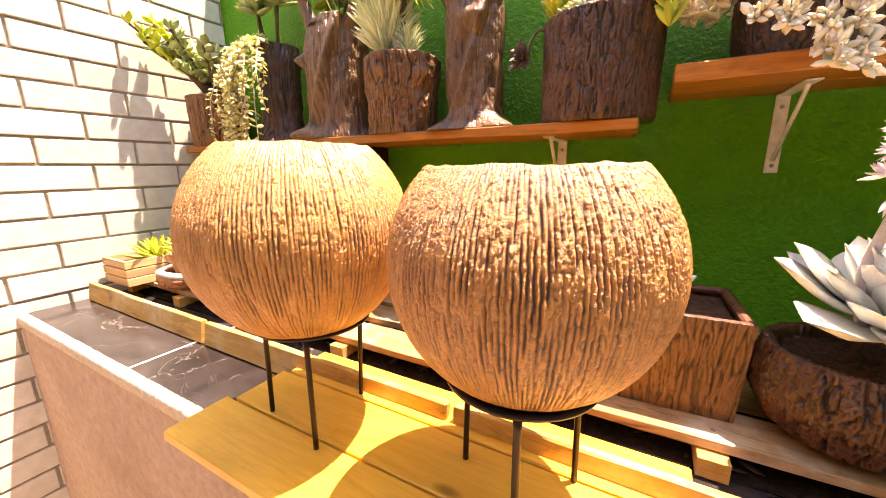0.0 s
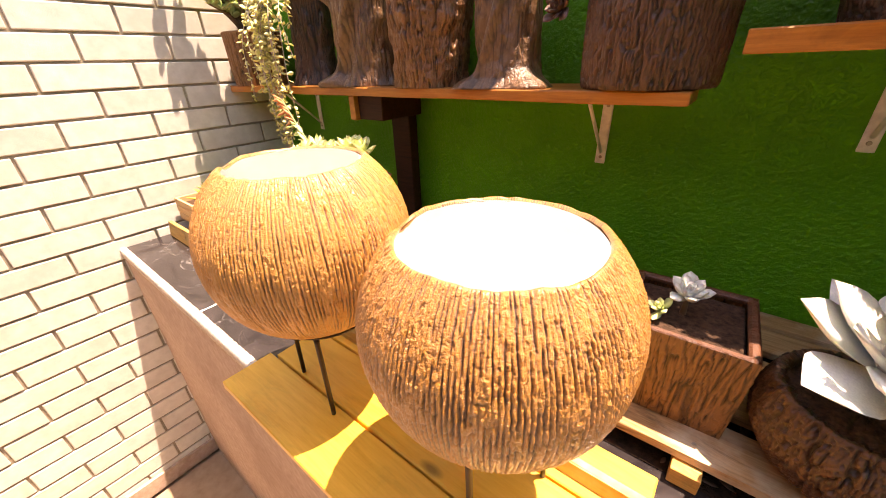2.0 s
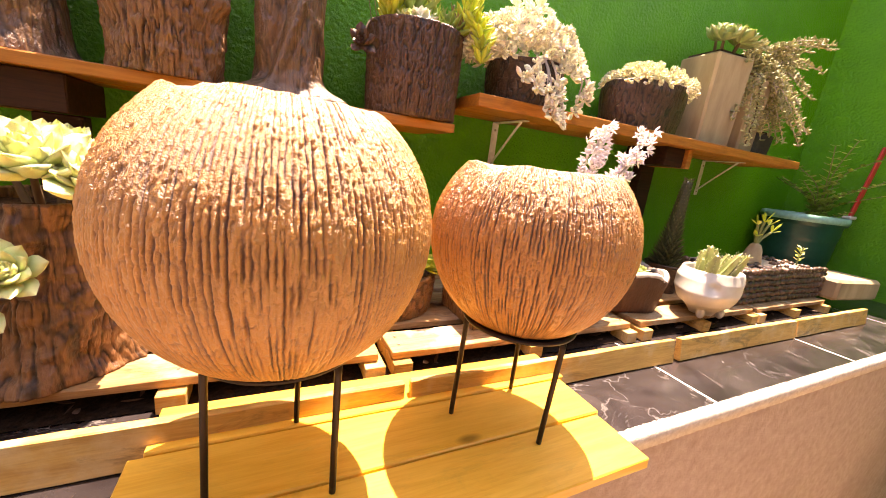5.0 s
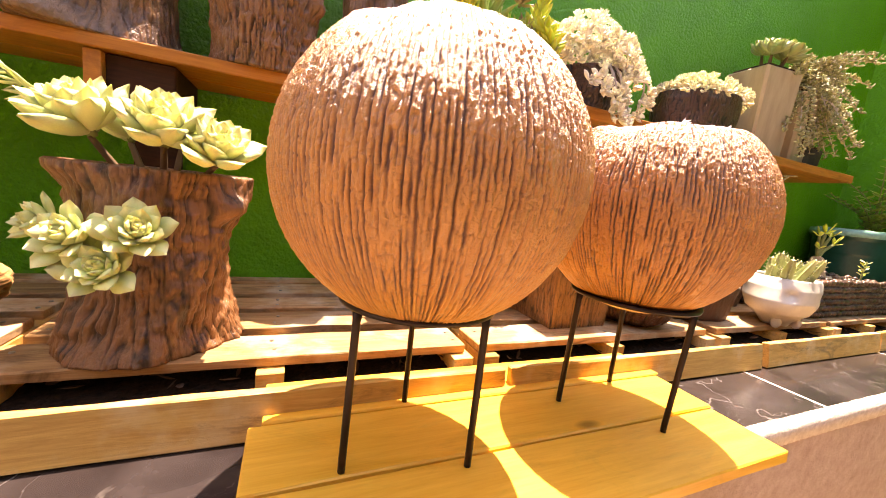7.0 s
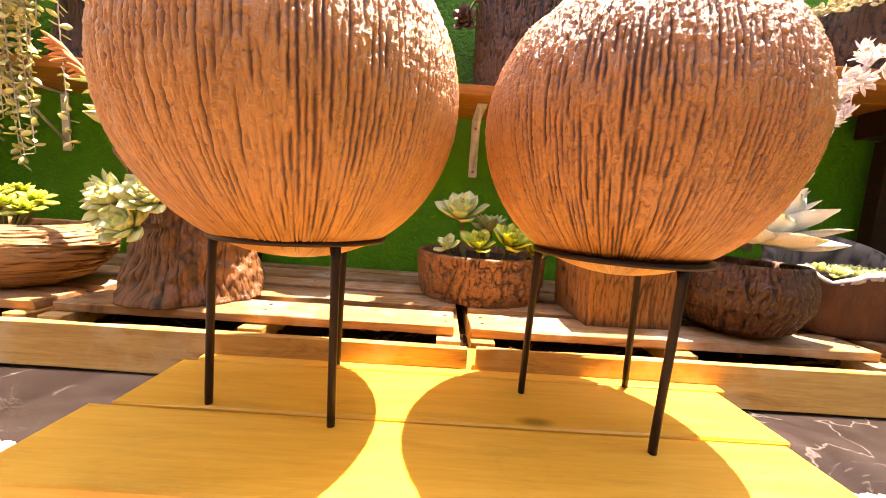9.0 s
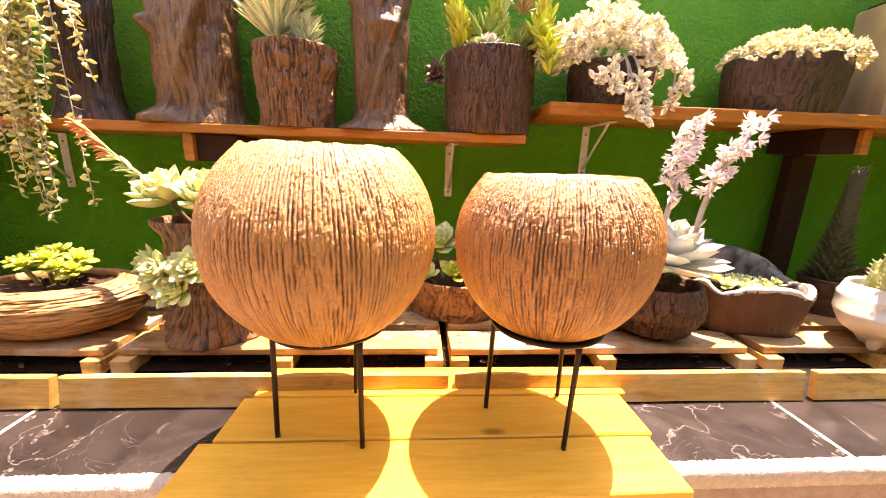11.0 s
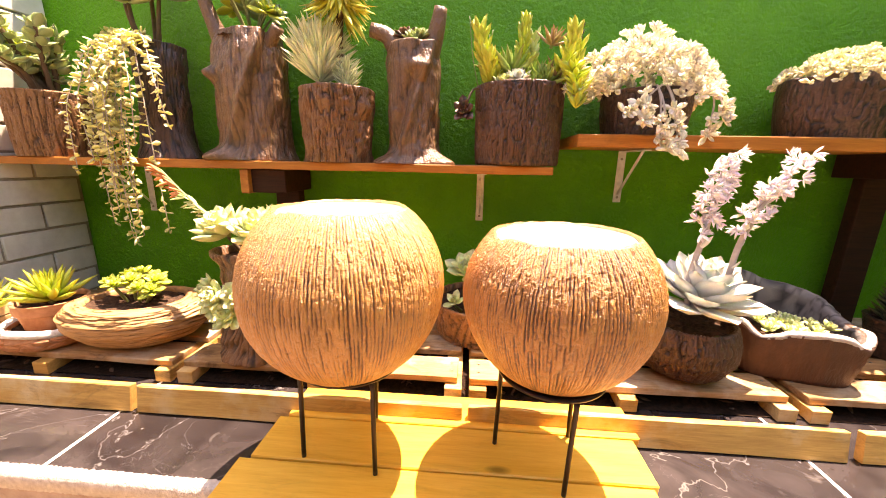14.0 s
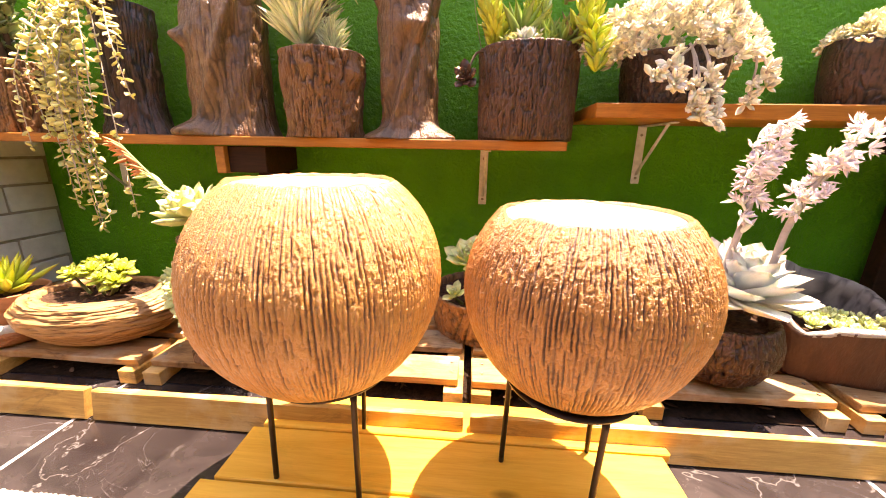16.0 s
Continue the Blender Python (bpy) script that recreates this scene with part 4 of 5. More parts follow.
def trough(x, y, turn):
    """A hewn log trough with a ragged, higher stone-like back."""
    t = thing("log_trough", x, y, DECK, "rusty-brown hewn trough with a ragged grey back wall", "planter", "", turn)
    n, m = 90, 22

    def wall(u, v):
        a = 2 * math.pi * u
        c, s = math.cos(a), math.sin(a)
        e = 0.55
        px, py = 0.118 * math.copysign(abs(c) ** e, c), 0.088 * math.copysign(abs(s) ** e, s)
        back = max(0.0, math.sin(a)) ** 1.2
        top = 0.100 + 0.098 * back * (0.72 + 0.28 * math.cos(3.1 * a)) + 0.010 * math.cos(a * 5 + 1)
        k = 0.86 + 0.14 * v
        return px * k, py * k, top
    verts, faces, high = [], [], []
    rr = np.random.default_rng(5)
    for i in range(n):
        for j in range(m):
            v = j / (m - 1)
            px, py, top = wall(i / n, min(1, v / 0.68))
            if v <= 0.68:
                q, z = 1.0, top * v / 0.68
            else:
                q, z = 1 - 0.20 * min(1, (v - 0.68) / 0.10), top - max(0, (v - 0.76)) / 0.24 * (top - 0.070)
            jit = 1 + rr.uniform(-1, 1) * (0.012 if z < 0.11 else 0.030)
            verts.append((px * q * jit, py * q * jit, z))
            high.append(rr.uniform(0.2, 1))
    for i in range(n):
        for j in range(m - 1):
            a, b = i * m + j, ((i + 1) % n) * m + j
            faces.append([a, b, b + 1, a + 1])
    faces.append([i * m for i in range(n)][::-1])
    me = mesh_of("body", verts, faces, RUSTY, True, ridge=high)
    me.materials.append(STONE)
    for p in me.polygons:
        if p.center.z > 0.072 and (p.center.y > 0.02 or len(p.vertices) == 4 and p.index % (m - 1) > 15):
            p.material_index = 1
    attach("body", me, t)
    rim = []
    for k in range(34):
        px, py, top = wall(0.50 + 0.50 * k / 33, 1.0)
        rim.append((px * rr.uniform(0.91, 0.95), py * rr.uniform(0.91, 0.95), top - 0.002 + rr.uniform(-0.0015, 0.0015)))
    attach("crust", tube("crust", rim, [0.004, 0.007, 0.005, 0.008, 0.006, 0.008, 0.004], EDGE, 8), t, "pale chalky lip along the front")
    part("soil", box(0.170, 0.115, 0.030, 0.006, 0.002, 3), SOIL, t, "dark potting soil", pose(0, 0, 0.072))
    return t


trough(0.690, 0.372, -14)


def skull_pot(x, y, turn):
    """A white ceramic pot in the shape of a horned animal's skull: round case, low snout, eye hollows, open top."""
    t = thing("ceramic_pot", x, y, DECK, "white ceramic pot modelled as an animal skull, open on top", "plant pot", "", turn)

    def shape(u, v, r, h):
        a = 2 * math.pi * u
        out = 0.030 * np.exp(-(((u - 0.56 + 0.5) % 1 - 0.5) / 0.10) ** 2) * np.exp(-((h - 0.042) / 0.034) ** 2)
        out = out - 0.022 * np.exp(-(((u - 0.83 + 0.5) % 1 - 0.5) / 0.035) ** 2 - ((h - 0.066) / 0.015) ** 2)
        out = out - 0.018 * np.exp(-(((u - 0.62 + 0.5) % 1 - 0.5) / 0.022) ** 2 - ((h - 0.070) / 0.010) ** 2)
        out = out + 0.004 * np.sin(a * 3 + h * 60) * np.clip(1 - h / 0.05, 0, 1)
        return out + 0.003 * (grid_noise(u, v, 12, 6, 70) - 0.5), 0 * u + 0.5
    prof = pot_profile([(0.030, 0.0), (0.044, 0.012), (0.078, 0.030), (0.096, 0.055), (0.096, 0.080), (0.086, 0.098)], 0.008, 0.014, 60)
    attach("body", revolve("body", prof, 120, CERAMIC, shape, (1.05, 0.85)), t)
    part("soil", box(0.135, 0.105, 0.01, 0.003, 0.001, 1), SOIL, t, "dark potting soil", pose(0, 0, 0.084))
    for px, py in ((-0.055, -0.030), (0.020, -0.040), (0.02, 0.04)):
        bm = bmesh.new()
        bmesh.ops.create_uvsphere(bm, u_segments=12, v_segments=8, radius=0.012)
        part("foot", bm, CERAMIC, t, "", pose(px, py, 0.010), True)
    return t


skull_pot(0.922, 0.264, -4).scale = (0.86, 0.95, 1.28)


def pebble_box(x, y, w, d, h, turn):
    """A low trough whose walls are set with smooth pebbles."""
    t = thing("pebble_trough", x, y, DECK, "low trough covered all over in smooth brown pebbles", "planter", "", turn)
    part("body", box(w - 0.016, d - 0.016, h - 0.008, 0.006), MORTAR, t, "", pose(0, 0, (h - 0.008) / 2))
    bm = bmesh.new()
    bmesh.ops.create_icosphere(bm, subdivisions=1, radius=1)
    me = bpy.data.meshes.new("pebble")
    bm.to_mesh(me)
    bm.free()
    me.materials.append(PEBBLE)
    me.polygons.foreach_set("use_smooth", [True] * len(me.polygons))
    r = random.Random(8)

    def stone(px, py, pz, a, b, c, rz):
        attach("pebble", me, t, "", pose(px, py, pz, r.uniform(-12, 12), r.uniform(-12, 12), rz) @ Matrix.Diagonal((a, b, c, 1)))
    rows = 6
    for k in range(rows):
        z = 0.011 + k * (h - 0.016) / (rows - 1)
        px = -w / 2
        while px < w / 2:
            s = r.uniform(0.0100, 0.0180)
            stone(px + s, -d / 2 + 0.006, z + r.uniform(-0.002, 0.002), s * 1.12, 0.010, 0.0105, 0)
            px += s * 1.9
        py = -d / 2
        while py < d / 2:
            s = r.uniform(0.0095, 0.0150)
            stone(-w / 2 + 0.006, py + s, z, 0.010, s * 1.1, 0.0105, 0)
            py += s * 2.0
    for _ in range(60):
        stone(r.uniform(-0.46, 0.46) * w, r.uniform(-0.46, 0.46) * d, h - 0.004, r.uniform(0.009, 0.016), r.uniform(0.008, 0.013), 0.008, r.uniform(0, 90))
    return t


pebble_box(1.370, 0.375, 0.580, 0.200, 0.112, 0)
yellow_box = thing("stone_trough", 1.800, 0.290, DECK, "pale yellow rough stone trough at the pallet's end", "planter", "", -8)
part("body", box(0.250, 0.150, 0.075, 0.008, 0.002, 9), TAN, yellow_box, "", pose(0, 0, 0.041))


def tub(x, y):
    """A big teal plastic tub with a rolled rim and ribs, its body colour shade-dark."""
    t = thing("plastic_tub", x, y, LEDGE, "big teal plastic tub with rolled rim, its body coloured dark for shade", "tub")
    prof = dense([(0.190, 0.0), (0.205, 0.05), (0.208, 0.055), (0.212, 0.12), (0.216, 0.125), (0.222, 0.20), (0.226, 0.205), (0.232, 0.262)], 50).tolist()
    prof = [(0, 0.0)] + prof + [(0.250, 0.266), (0.252, 0.290), (0.236, 0.296), (0.226, 0.288), (0.205, 0.06), (0, 0.055)]
    attach("body", revolve("body", prof, 96, TEAL_SHADED, None, (1.0, 0.62)), t)
    attach("rim", revolve("rim", [(0.229, 0.272), (0.254, 0.272), (0.258, 0.284), (0.252, 0.297), (0.236, 0.300), (0.229, 0.272)], 96, TEAL_RIM, None, (1.0, 0.62)), t, "pale rolled rim")
    return t


tub(2.020, 0.525).scale = (0.66, 0.94, 1.11)
pole = thing("red_pole", 2.085, 0.400, LEDGE + 0.331, "slanting red plastic pole resting on the teal tub's rim", "pole")
part("bar", box(0.034, 0.010, 0.330, 0.003), ORANGE, pole, "", pose(0.048, 0.0, 0.152, 0, 17, 0))
part("collar", box(0.060, 0.030, 0.014, 0.004), CERAMIC, pole, "white plastic collar", pose(0.0, 0.0, 0.007))


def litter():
    """Earth, coloured black for the shade under the deck, and dry leaf scraps between boards."""
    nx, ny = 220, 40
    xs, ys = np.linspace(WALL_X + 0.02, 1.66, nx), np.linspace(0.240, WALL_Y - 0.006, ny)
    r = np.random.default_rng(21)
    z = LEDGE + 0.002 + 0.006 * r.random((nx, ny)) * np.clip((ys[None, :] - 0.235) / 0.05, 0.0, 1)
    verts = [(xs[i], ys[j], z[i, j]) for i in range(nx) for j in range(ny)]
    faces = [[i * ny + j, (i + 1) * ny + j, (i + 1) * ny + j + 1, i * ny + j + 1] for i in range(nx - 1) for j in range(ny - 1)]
    ob = new("earth_litter", mesh_of("earth_litter", verts, faces, EARTH_SHADE, False))
    tagged(ob, "earth and crumbs under the pallets, coloured black for the shade there", "earth", kind="stuff")
    chip = leaf_data(1.0, 0.35, 0.03, 0.25, 0.5, 0.03, 3)
    items = [(chip, Matrix.Translation((r.uniform(WALL_X + 0.05, 1.6), r.uniform(0.250, 0.47), LEDGE + 0.008)) @ Euler((r.uniform(-0.5, 0.5), r.uniform(-0.5, 0.2), r.uniform(0, 6.28))).to_matrix().to_4x4() @ Matrix.Scale(r.uniform(0.012, 0.035), 4)) for _ in range(420)]
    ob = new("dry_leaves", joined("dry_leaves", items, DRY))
    tagged(ob, "dry brown leaf scraps under the pallets", "dry leaves", kind="stuff")


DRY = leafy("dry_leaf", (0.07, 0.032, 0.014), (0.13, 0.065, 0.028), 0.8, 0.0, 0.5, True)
litter()

# ---- plants ----
FLESHY = dict(length=1.0, width=0.62, thick=0.24, cup=0.26, widest=0.68, point=0.04)
BROAD = dict(length=1.0, width=0.64, thick=0.07, cup=0.28, widest=0.66, point=0.05, steps_along=9)
SLIM = dict(length=1.0, width=0.24, thick=0.14, cup=0.16, widest=0.40, point=0.10)
ROUND = dict(length=1.0, width=0.66, thick=0.16, cup=0.08, widest=0.58, point=0.0, steps_along=5)
PLUMP = leaf_data(1.0, 0.46, 0.34, 0.10, 0.6, 0.02, 4)
THIN = leaf_data(1.0, 0.13, 0.06, 0.10, 0.35, 0.05, 3)
OVAL = leaf_data(1.0, 0.62, 0.10, 0.10, 0.55, 0.0, 4)
SCALE = leaf_data(1.0, 0.42, 0.16, 0.12, 0.3, 0.12, 3)


def plant(name, x, y, z, label, category="plant", group="succulents"):
    return thing(name, x, y, z, label, category, group)


def stems(t, paths, material, radius=0.004, name="stem"):
    for p in paths:
        attach(name, tube(name, smooth_path(p, 10), [radius, radius * 0.7], material, 6), t)


# big silver rosette with its pink flower stalks
e = plant("echeveria", 0.455, 0.332, DECK + 0.104, "large silvery-white echeveria rosette with two pink flower stalks", "succulent")
silver = leaf_mesh("broad", L_SILVER, length=1.0, width=0.58, thick=0.07, cup=0.24, widest=0.66, point=0.05, steps_along=9)
c = core(e, facing((0.008, 0.0, 0.044), (0.16, -0.20, 1), 0.4), 0.018, STEM_PALE)
random.seed(5)
for i, m in enumerate(whorl(46, 0.120 / 0.018, -5, 80, 0.40, 0.14, 0.3, 0.26)):
    attach("leaf", silver, c, "", m)
petal = leaf_data(1.0, 0.40, 0.16, 0.22, 0.5, 0.10, 4)


L_PINK_JOINED = leafy("pale_pink_petal", (0.86, 0.76, 0.76), (0.80, 0.58, 0.60), 0.6, 0.3, 0.15, True, 0.55)
random.seed(6)
FLOWERS = [joined("flower", [(petal, m) for m in whorl(9, 1.0, 20, 82, 0.7, 0.3)], L_PINK_JOINED) for _ in range(4)]


def flower_stalk(t, path, heads, seed):
    """A thick pale stalk with bracts and crowded pink star flowers."""
    r = random.Random(seed)
    p = smooth_path(path, 18)
    s = attach("flower_stalk", tube("flower_stalk", p, [0.0058, 0.0050, 0.0035], STEM_PALE, 8), t, "thick pale pink flower stalk")
    bract = leaf_mesh("bract", L_SILVER, length=1.0, width=0.40, thick=0.16, cup=0.15, widest=0.5, point=0.08)
    for k in range(1, 12, 2):
        at = Vector(p[k])
        d = Vector((r.uniform(-1, 1), r.uniform(-1, 0.6), r.uniform(0.5, 1.0)))
        attach("bract", bract, s, "", aim(at, d, r.uniform(0.020, 0.034), r.uniform(-0.6, 0.6)))
    for k in range(heads):
        f = 1 - 0.46 * (k / heads)
        at = Vector(p[min(len(p) - 1, int(f * (len(p) - 1)))]) + Vector((r.uniform(-1, 1), r.uniform(-1, 1), r.uniform(-0.6, 1))) * 0.019
        d = Vector((r.uniform(-1, 1), r.uniform(-1, 0.3), r.uniform(-0.4, 0.8)))
        attach("flower", FLOWERS[k % 4], s, "", facing(at, d, r.uniform(0, 6)) @ Matrix.Scale(r.uniform(0.014, 0.021), 4))


flower_stalk(e, [(-0.010, -0.015, 0.04), (-0.030, -0.030, 0.10), (-0.005, -0.020, 0.20), (0.005, -0.010, 0.275), (0.020, -0.008, 0.340)], 52, 1)
flower_stalk(e, [(0.015, -0.025, 0.04), (0.035, -0.045, 0.10), (0.040, -0.040, 0.17), (0.075, -0.040, 0.27), (0.128, -0.040, 0.335)], 52, 2)

# stump planter rosettes
pale = leaf_mesh("fleshy", L_PALE, **FLESHY)
s = plant("echeveria", -0.440, 0.345, DECK + 0.215, "fleshy pale green rosettes on and out of the stump planter", "succulent")
random.seed(9)
for at, nrm, size, n in (((-0.062, -0.035, 0.048), (-0.35, -0.45, 1), 0.064, 36), ((0.012, -0.050, 0.046), (0.05, -0.55, 1), 0.064, 36), ((0.066, -0.050, 0.030), (0.40, -0.65, 1), 0.058, 34),
                         ((0.015, 0.020, 0.055), (0.1, 0.1, 1), 0.058, 26), ((-0.045, 0.030, 0.048), (-0.3, 0.2, 1), 0.050, 24)):
    rosette(s, at, nrm, size, n, pale, low=14, inner=0.48, lift=0.2)
    stems(s, [[(at[0] * 0.5, at[1] * 0.5, -0.01), (at[0], at[1], at[2] - 0.006)]], STEM, 0.005)
for at, nrm, size, n in (((-0.050, -0.098, -0.068), (-0.35, -1, 0.55), 0.040, 26), ((0.004, -0.104, -0.062), (0.2, -1, 0.65), 0.042, 30), ((-0.022, -0.108, -0.100), (-0.1, -1, 0.5), 0.042, 30), ((-0.078, -0.080, -0.058), (-1, -0.8, 0.5), 0.034, 20)):
    rosette(s, at, nrm, size, n, pale, low=8, inner=0.48, lift=0.2)
    stems(s, [[(at[0] * 0.5, -0.05, at[2]), at]], STEM, 0.005)
stalk = smooth_path([(-0.060, -0.02, 0.05), (-0.120, -0.01, 0.085), (-0.175, 0.0, 0.125), (-0.225, 0.006, 0.175)], 14)
st = attach("flower_stalk", tube("flower_stalk", stalk, [0.0032, 0.0024], STEM_GREEN, 8), s, "arching flower stalk with orange buds")
random.seed(3)
for k in range(2, 14):
    me = leaf_mesh("bract", L_PALE, length=1.0, width=0.40, thick=0.16, cup=0.15, widest=0.5, point=0.08) if k < 9 else leaf_mesh("bud", L_ORANGE, length=1.0, width=0.36, thick=0.24, cup=0.1, widest=0.5, point=0.05)
    for side in (-1, 1, 0.2, -0.4):
        attach("bract", me, st, "", aim(Vector(stalk[k]), Vector((-0.8, random.uniform(-0.9, 0.1) * abs(side), 0.5 * side + random.uniform(-0.2, 0.3))), random.uniform(0.018, 0.029)))

# round pot behind the globes
f = plant("echeveria", 0.045, 0.478, DECK + 0.075, "green and lime rosettes crowding a low round pot", "succulent")
lime = leaf_mesh("broad_lime", L_LIME, **BROAD)
palebroad = leaf_mesh("broad_pale", L_PALE, **BROAD)
random.seed(12)
for at, nrm, size, n, me in (((-0.045, -0.02, 0.075), (-0.1, -0.5, 1), 0.062, 26, palebroad), ((-0.070, -0.075, 0.020), (-0.3, -0.6, 1), 0.030, 16, palebroad), ((-0.015, -0.085, 0.025), (0, -0.6, 1), 0.040, 20, lime),
                             ((0.040, -0.080, 0.030), (0.3, -0.5, 1), 0.050, 22, lime), ((0.085, -0.060, 0.020), (0.5, -0.5, 1), 0.045, 20, lime), ((0.02, 0.03, 0.05), (0, 0.1, 1), 0.050, 20, palebroad)):
    rosette(f, at, nrm, size, n, me)
    stems(f, [[(at[0] * 0.8, at[1] * 0.8, -0.005), (at[0], at[1], at[2] - 0.006)]], STEM_GREEN, 0.005)

# square pot
q = plant("echeveria", 0.262, 0.372, DECK + 0.128, "small grey-lilac rosette in the square pot", "succulent")
lilac = leaf_mesh("fleshy_silver", L_SILVER, **FLESHY)
random.seed(13)
rosette(q, (0.0, -0.005, 0.030), (0.05, -0.3, 1), 0.034, 22, lilac)
rosette(q, (-0.025, -0.030, 0.012), (-0.4, -0.6, 1), 0.022, 12, pale)
stems(q, [[(0, 0, -0.005), (0, -0.005, 0.022)]], STEM, 0.005)

# carved bowl
b = plant("aeonium", -0.765, 0.345, DECK + 0.092, "cluster of small bright green rosettes on short stems", "succulent")
random.seed(14)
limesmall = leaf_mesh("round_lime", L_LIME, **ROUND)
for at in ((-0.050, -0.010, 0.040), (-0.020, -0.030, 0.042), (0.010, -0.020, 0.050), (0.035, -0.030, 0.036), (0.052, 0.000, 0.044), (0.000, 0.020, 0.056), (-0.032, 0.022, 0.050), (0.028, 0.024, 0.046), (0.060, -0.025, 0.030)):
    rosette(b, at, (at[0] * 5, at[1] * 5 - 0.3, 1), 0.030, 16, limesmall, low=0, high=66)
    stems(b, [[(at[0] * 0.5, at[1] * 0.5, -0.004), (at[0], at[1], at[2] - 0.004)]], STEM_GREEN, 0.0035)

# terracotta pot and crate
tp = plant("haworthia", -0.958, 0.322, DECK + 0.084, "pointed yellow-green succulent rosette in the terracotta pot", "succulent")
random.seed(15)
slim = leaf_mesh("slim_lime", L_LIME, **SLIM)
rosette(tp, (0, 0, 0.006), (0.05, -0.1, 1), 0.085, 42, slim, low=12, high=84, inner=0.55)
cp = plant("aloe", -1.138, 0.300, DECK + 0.056, "spiky green succulent growing in the crate", "succulent")
slim_green = leaf_mesh("slim_green", L_GREEN, **SLIM)
for at, size in (((0.045, -0.015, 0.006), 0.085), ((-0.060, 0.015, 0.006), 0.060), ((0.0, 0.040, 0.006), 0.065)):
    rosette(cp, at, (0, -0.1, 1), size, 26, slim if size > 0.08 else slim_green, low=10, high=80, inner=0.6)

# trough rosettes
tr = plant("sempervivum", 0.675, 0.360, DECK + 0.084, "dense small pale green rosettes filling the trough", "succulent")
random.seed(16)
small = leaf_mesh("fleshy", L_PALE, **FLESHY)
for k in range(16):
    a, rad = k * 2.4, 0.014 * math.sqrt(k)
    at = (rad * math.cos(a) * 1.35, rad * math.sin(a) * 0.85 - 0.008, 0.014 + random.uniform(-0.003, 0.004))
    rosette(tr, at, (at[0] * 3, at[1] * 3 - 0.2, 1), 0.021, 16, small, low=10, inner=0.5)

# white pot: lobed cactus stems
cb = plant("stapelia", 0.922, 0.264, DECK + 0.112, "clump of angular pale green toothed stems", "cactus")
random.seed(17)
for k in range(13):
    a = k * 2.4
    rad = 0.010 + 0.040 * math.sqrt(k / 13)
    px, py = rad * math.cos(a), rad * math.sin(a) * 0.7
    h = random.uniform(0.045, 0.085)
    lean = Vector((px * 9 + random.uniform(-0.3, 0.3), py * 9 - 0.2, 1)).normalized()
    path = [Vector((px, py, -0.004)) + lean * h * i / 7 for i in range(8)]
    v, fc = tube_data([tuple(p) for p in path], [0.0085, 0.0095, 0.009, 0.004], 8)
    axis = np.repeat(np.array([tuple(p) for p in path]), 8, axis=0)
    k4 = np.tile([1.25, 0.62] * 4, 8)[:, None]
    v = axis + (v - axis) * k4
    body = attach("stem", mesh_of("stem", v, fc, L_CACTUS, False, along=np.repeat(np.linspace(0, 1, 8), 8)), cb)
    items = []
    for i in range(1, 8):
        for j in (0, 2, 4, 6):
            o = Vector(v[i * 8 + j])
            items.append((SCALE, aim(o, (o - Vector(axis[i * 8])) + Vector((0, 0, 0.004)), 0.006)))
    attach("teeth", joined("teeth", items, L_MAT), body, "soft pale teeth along the ribs")

# tall scaly plant behind
pot("nursery_pot", 0.990, 0.440, DECK, [(0.045, 0.0), (0.060, 0.085), (0.063, 0.090)], BARK_BLACK, "small dark pot hidden behind the trough", seed=80, depth=0.001, lines=20, around=60)
tc = plant("tall_euphorbia", 0.990, 0.440, DECK + 0.080, "tall scaly spiralling spiky stem with dry leaves at its foot", "cactus")
axis = smooth_path([(0, 0, 0), (-0.006, 0.0, 0.08), (-0.012, -0.006, 0.16), (-0.014, -0.010, 0.23), (-0.012, -0.012, 0.275)], 26)
attach("stem", tube("stem", axis, [0.027, 0.025, 0.021, 0.018, 0.013], STEM_DARK, 10), tc)
random.seed(18)
items = []
for k in range(330):
    f = k / 330
    p = Vector(axis[min(25, int(f * 26))])
    a = k * 2.39996
    rad = 0.022 - 0.009 * f
    out = Vector((math.cos(a), math.sin(a), 0.5 + f))
    size = 0.034 * (1 - f) ** 2 + 0.012
    items.append((SCALE, aim(p + Vector((math.cos(a), math.sin(a), 0)) * rad * 0.7, out, size)))
sc = attach("scale_cover", joined("scale_cover", items, L_SPIKE), tc, "dark overlapping scale leaves")
sc["kind"] = "stuff"

# pebble trough plants
ad = plant("desert_rose", 1.375, 0.385, DECK + 0.108, "swollen pale caudex with a few stubby leafy branches", "succulent")
attach("caudex", revolve("caudex", dense([(0.030, -0.01), (0.030, 0.012), (0.024, 0.040), (0.015, 0.065), (0.0, 0.072)], 16), 20, TAN, lambda u, v, r, h: (0.004 * (grid_noise(u, v, 6, 3, 90) - 0.5), 0 * u)), ad)
random.seed(19)
for k, (dx, dz) in enumerate(((-0.05, 0.06), (-0.015, 0.07), (0.02, 0.06), (0.05, 0.035), (-0.035, 0.02))):
    p = smooth_path([(0, 0, 0.060), (dx * 0.4, 0, 0.075 + dz * 0.3), (dx, -0.01, 0.075 + dz)], 8)
    br = attach("branch", tube("branch", p, [0.0055, 0.0045], STEM_GREEN, 7), ad)
    for j in range(4):
        attach("leaf", leaf_mesh("oblong", L_LIME, length=1.0, width=0.32, thick=0.05, cup=0.1, widest=0.7, point=0.02), br, "", aim(Vector(p[-1]), Vector((dx * 12 + random.uniform(-0.7, 0.9), random.uniform(-1, 0.5), random.uniform(0.2, 1))), random.uniform(0.025, 0.048)))
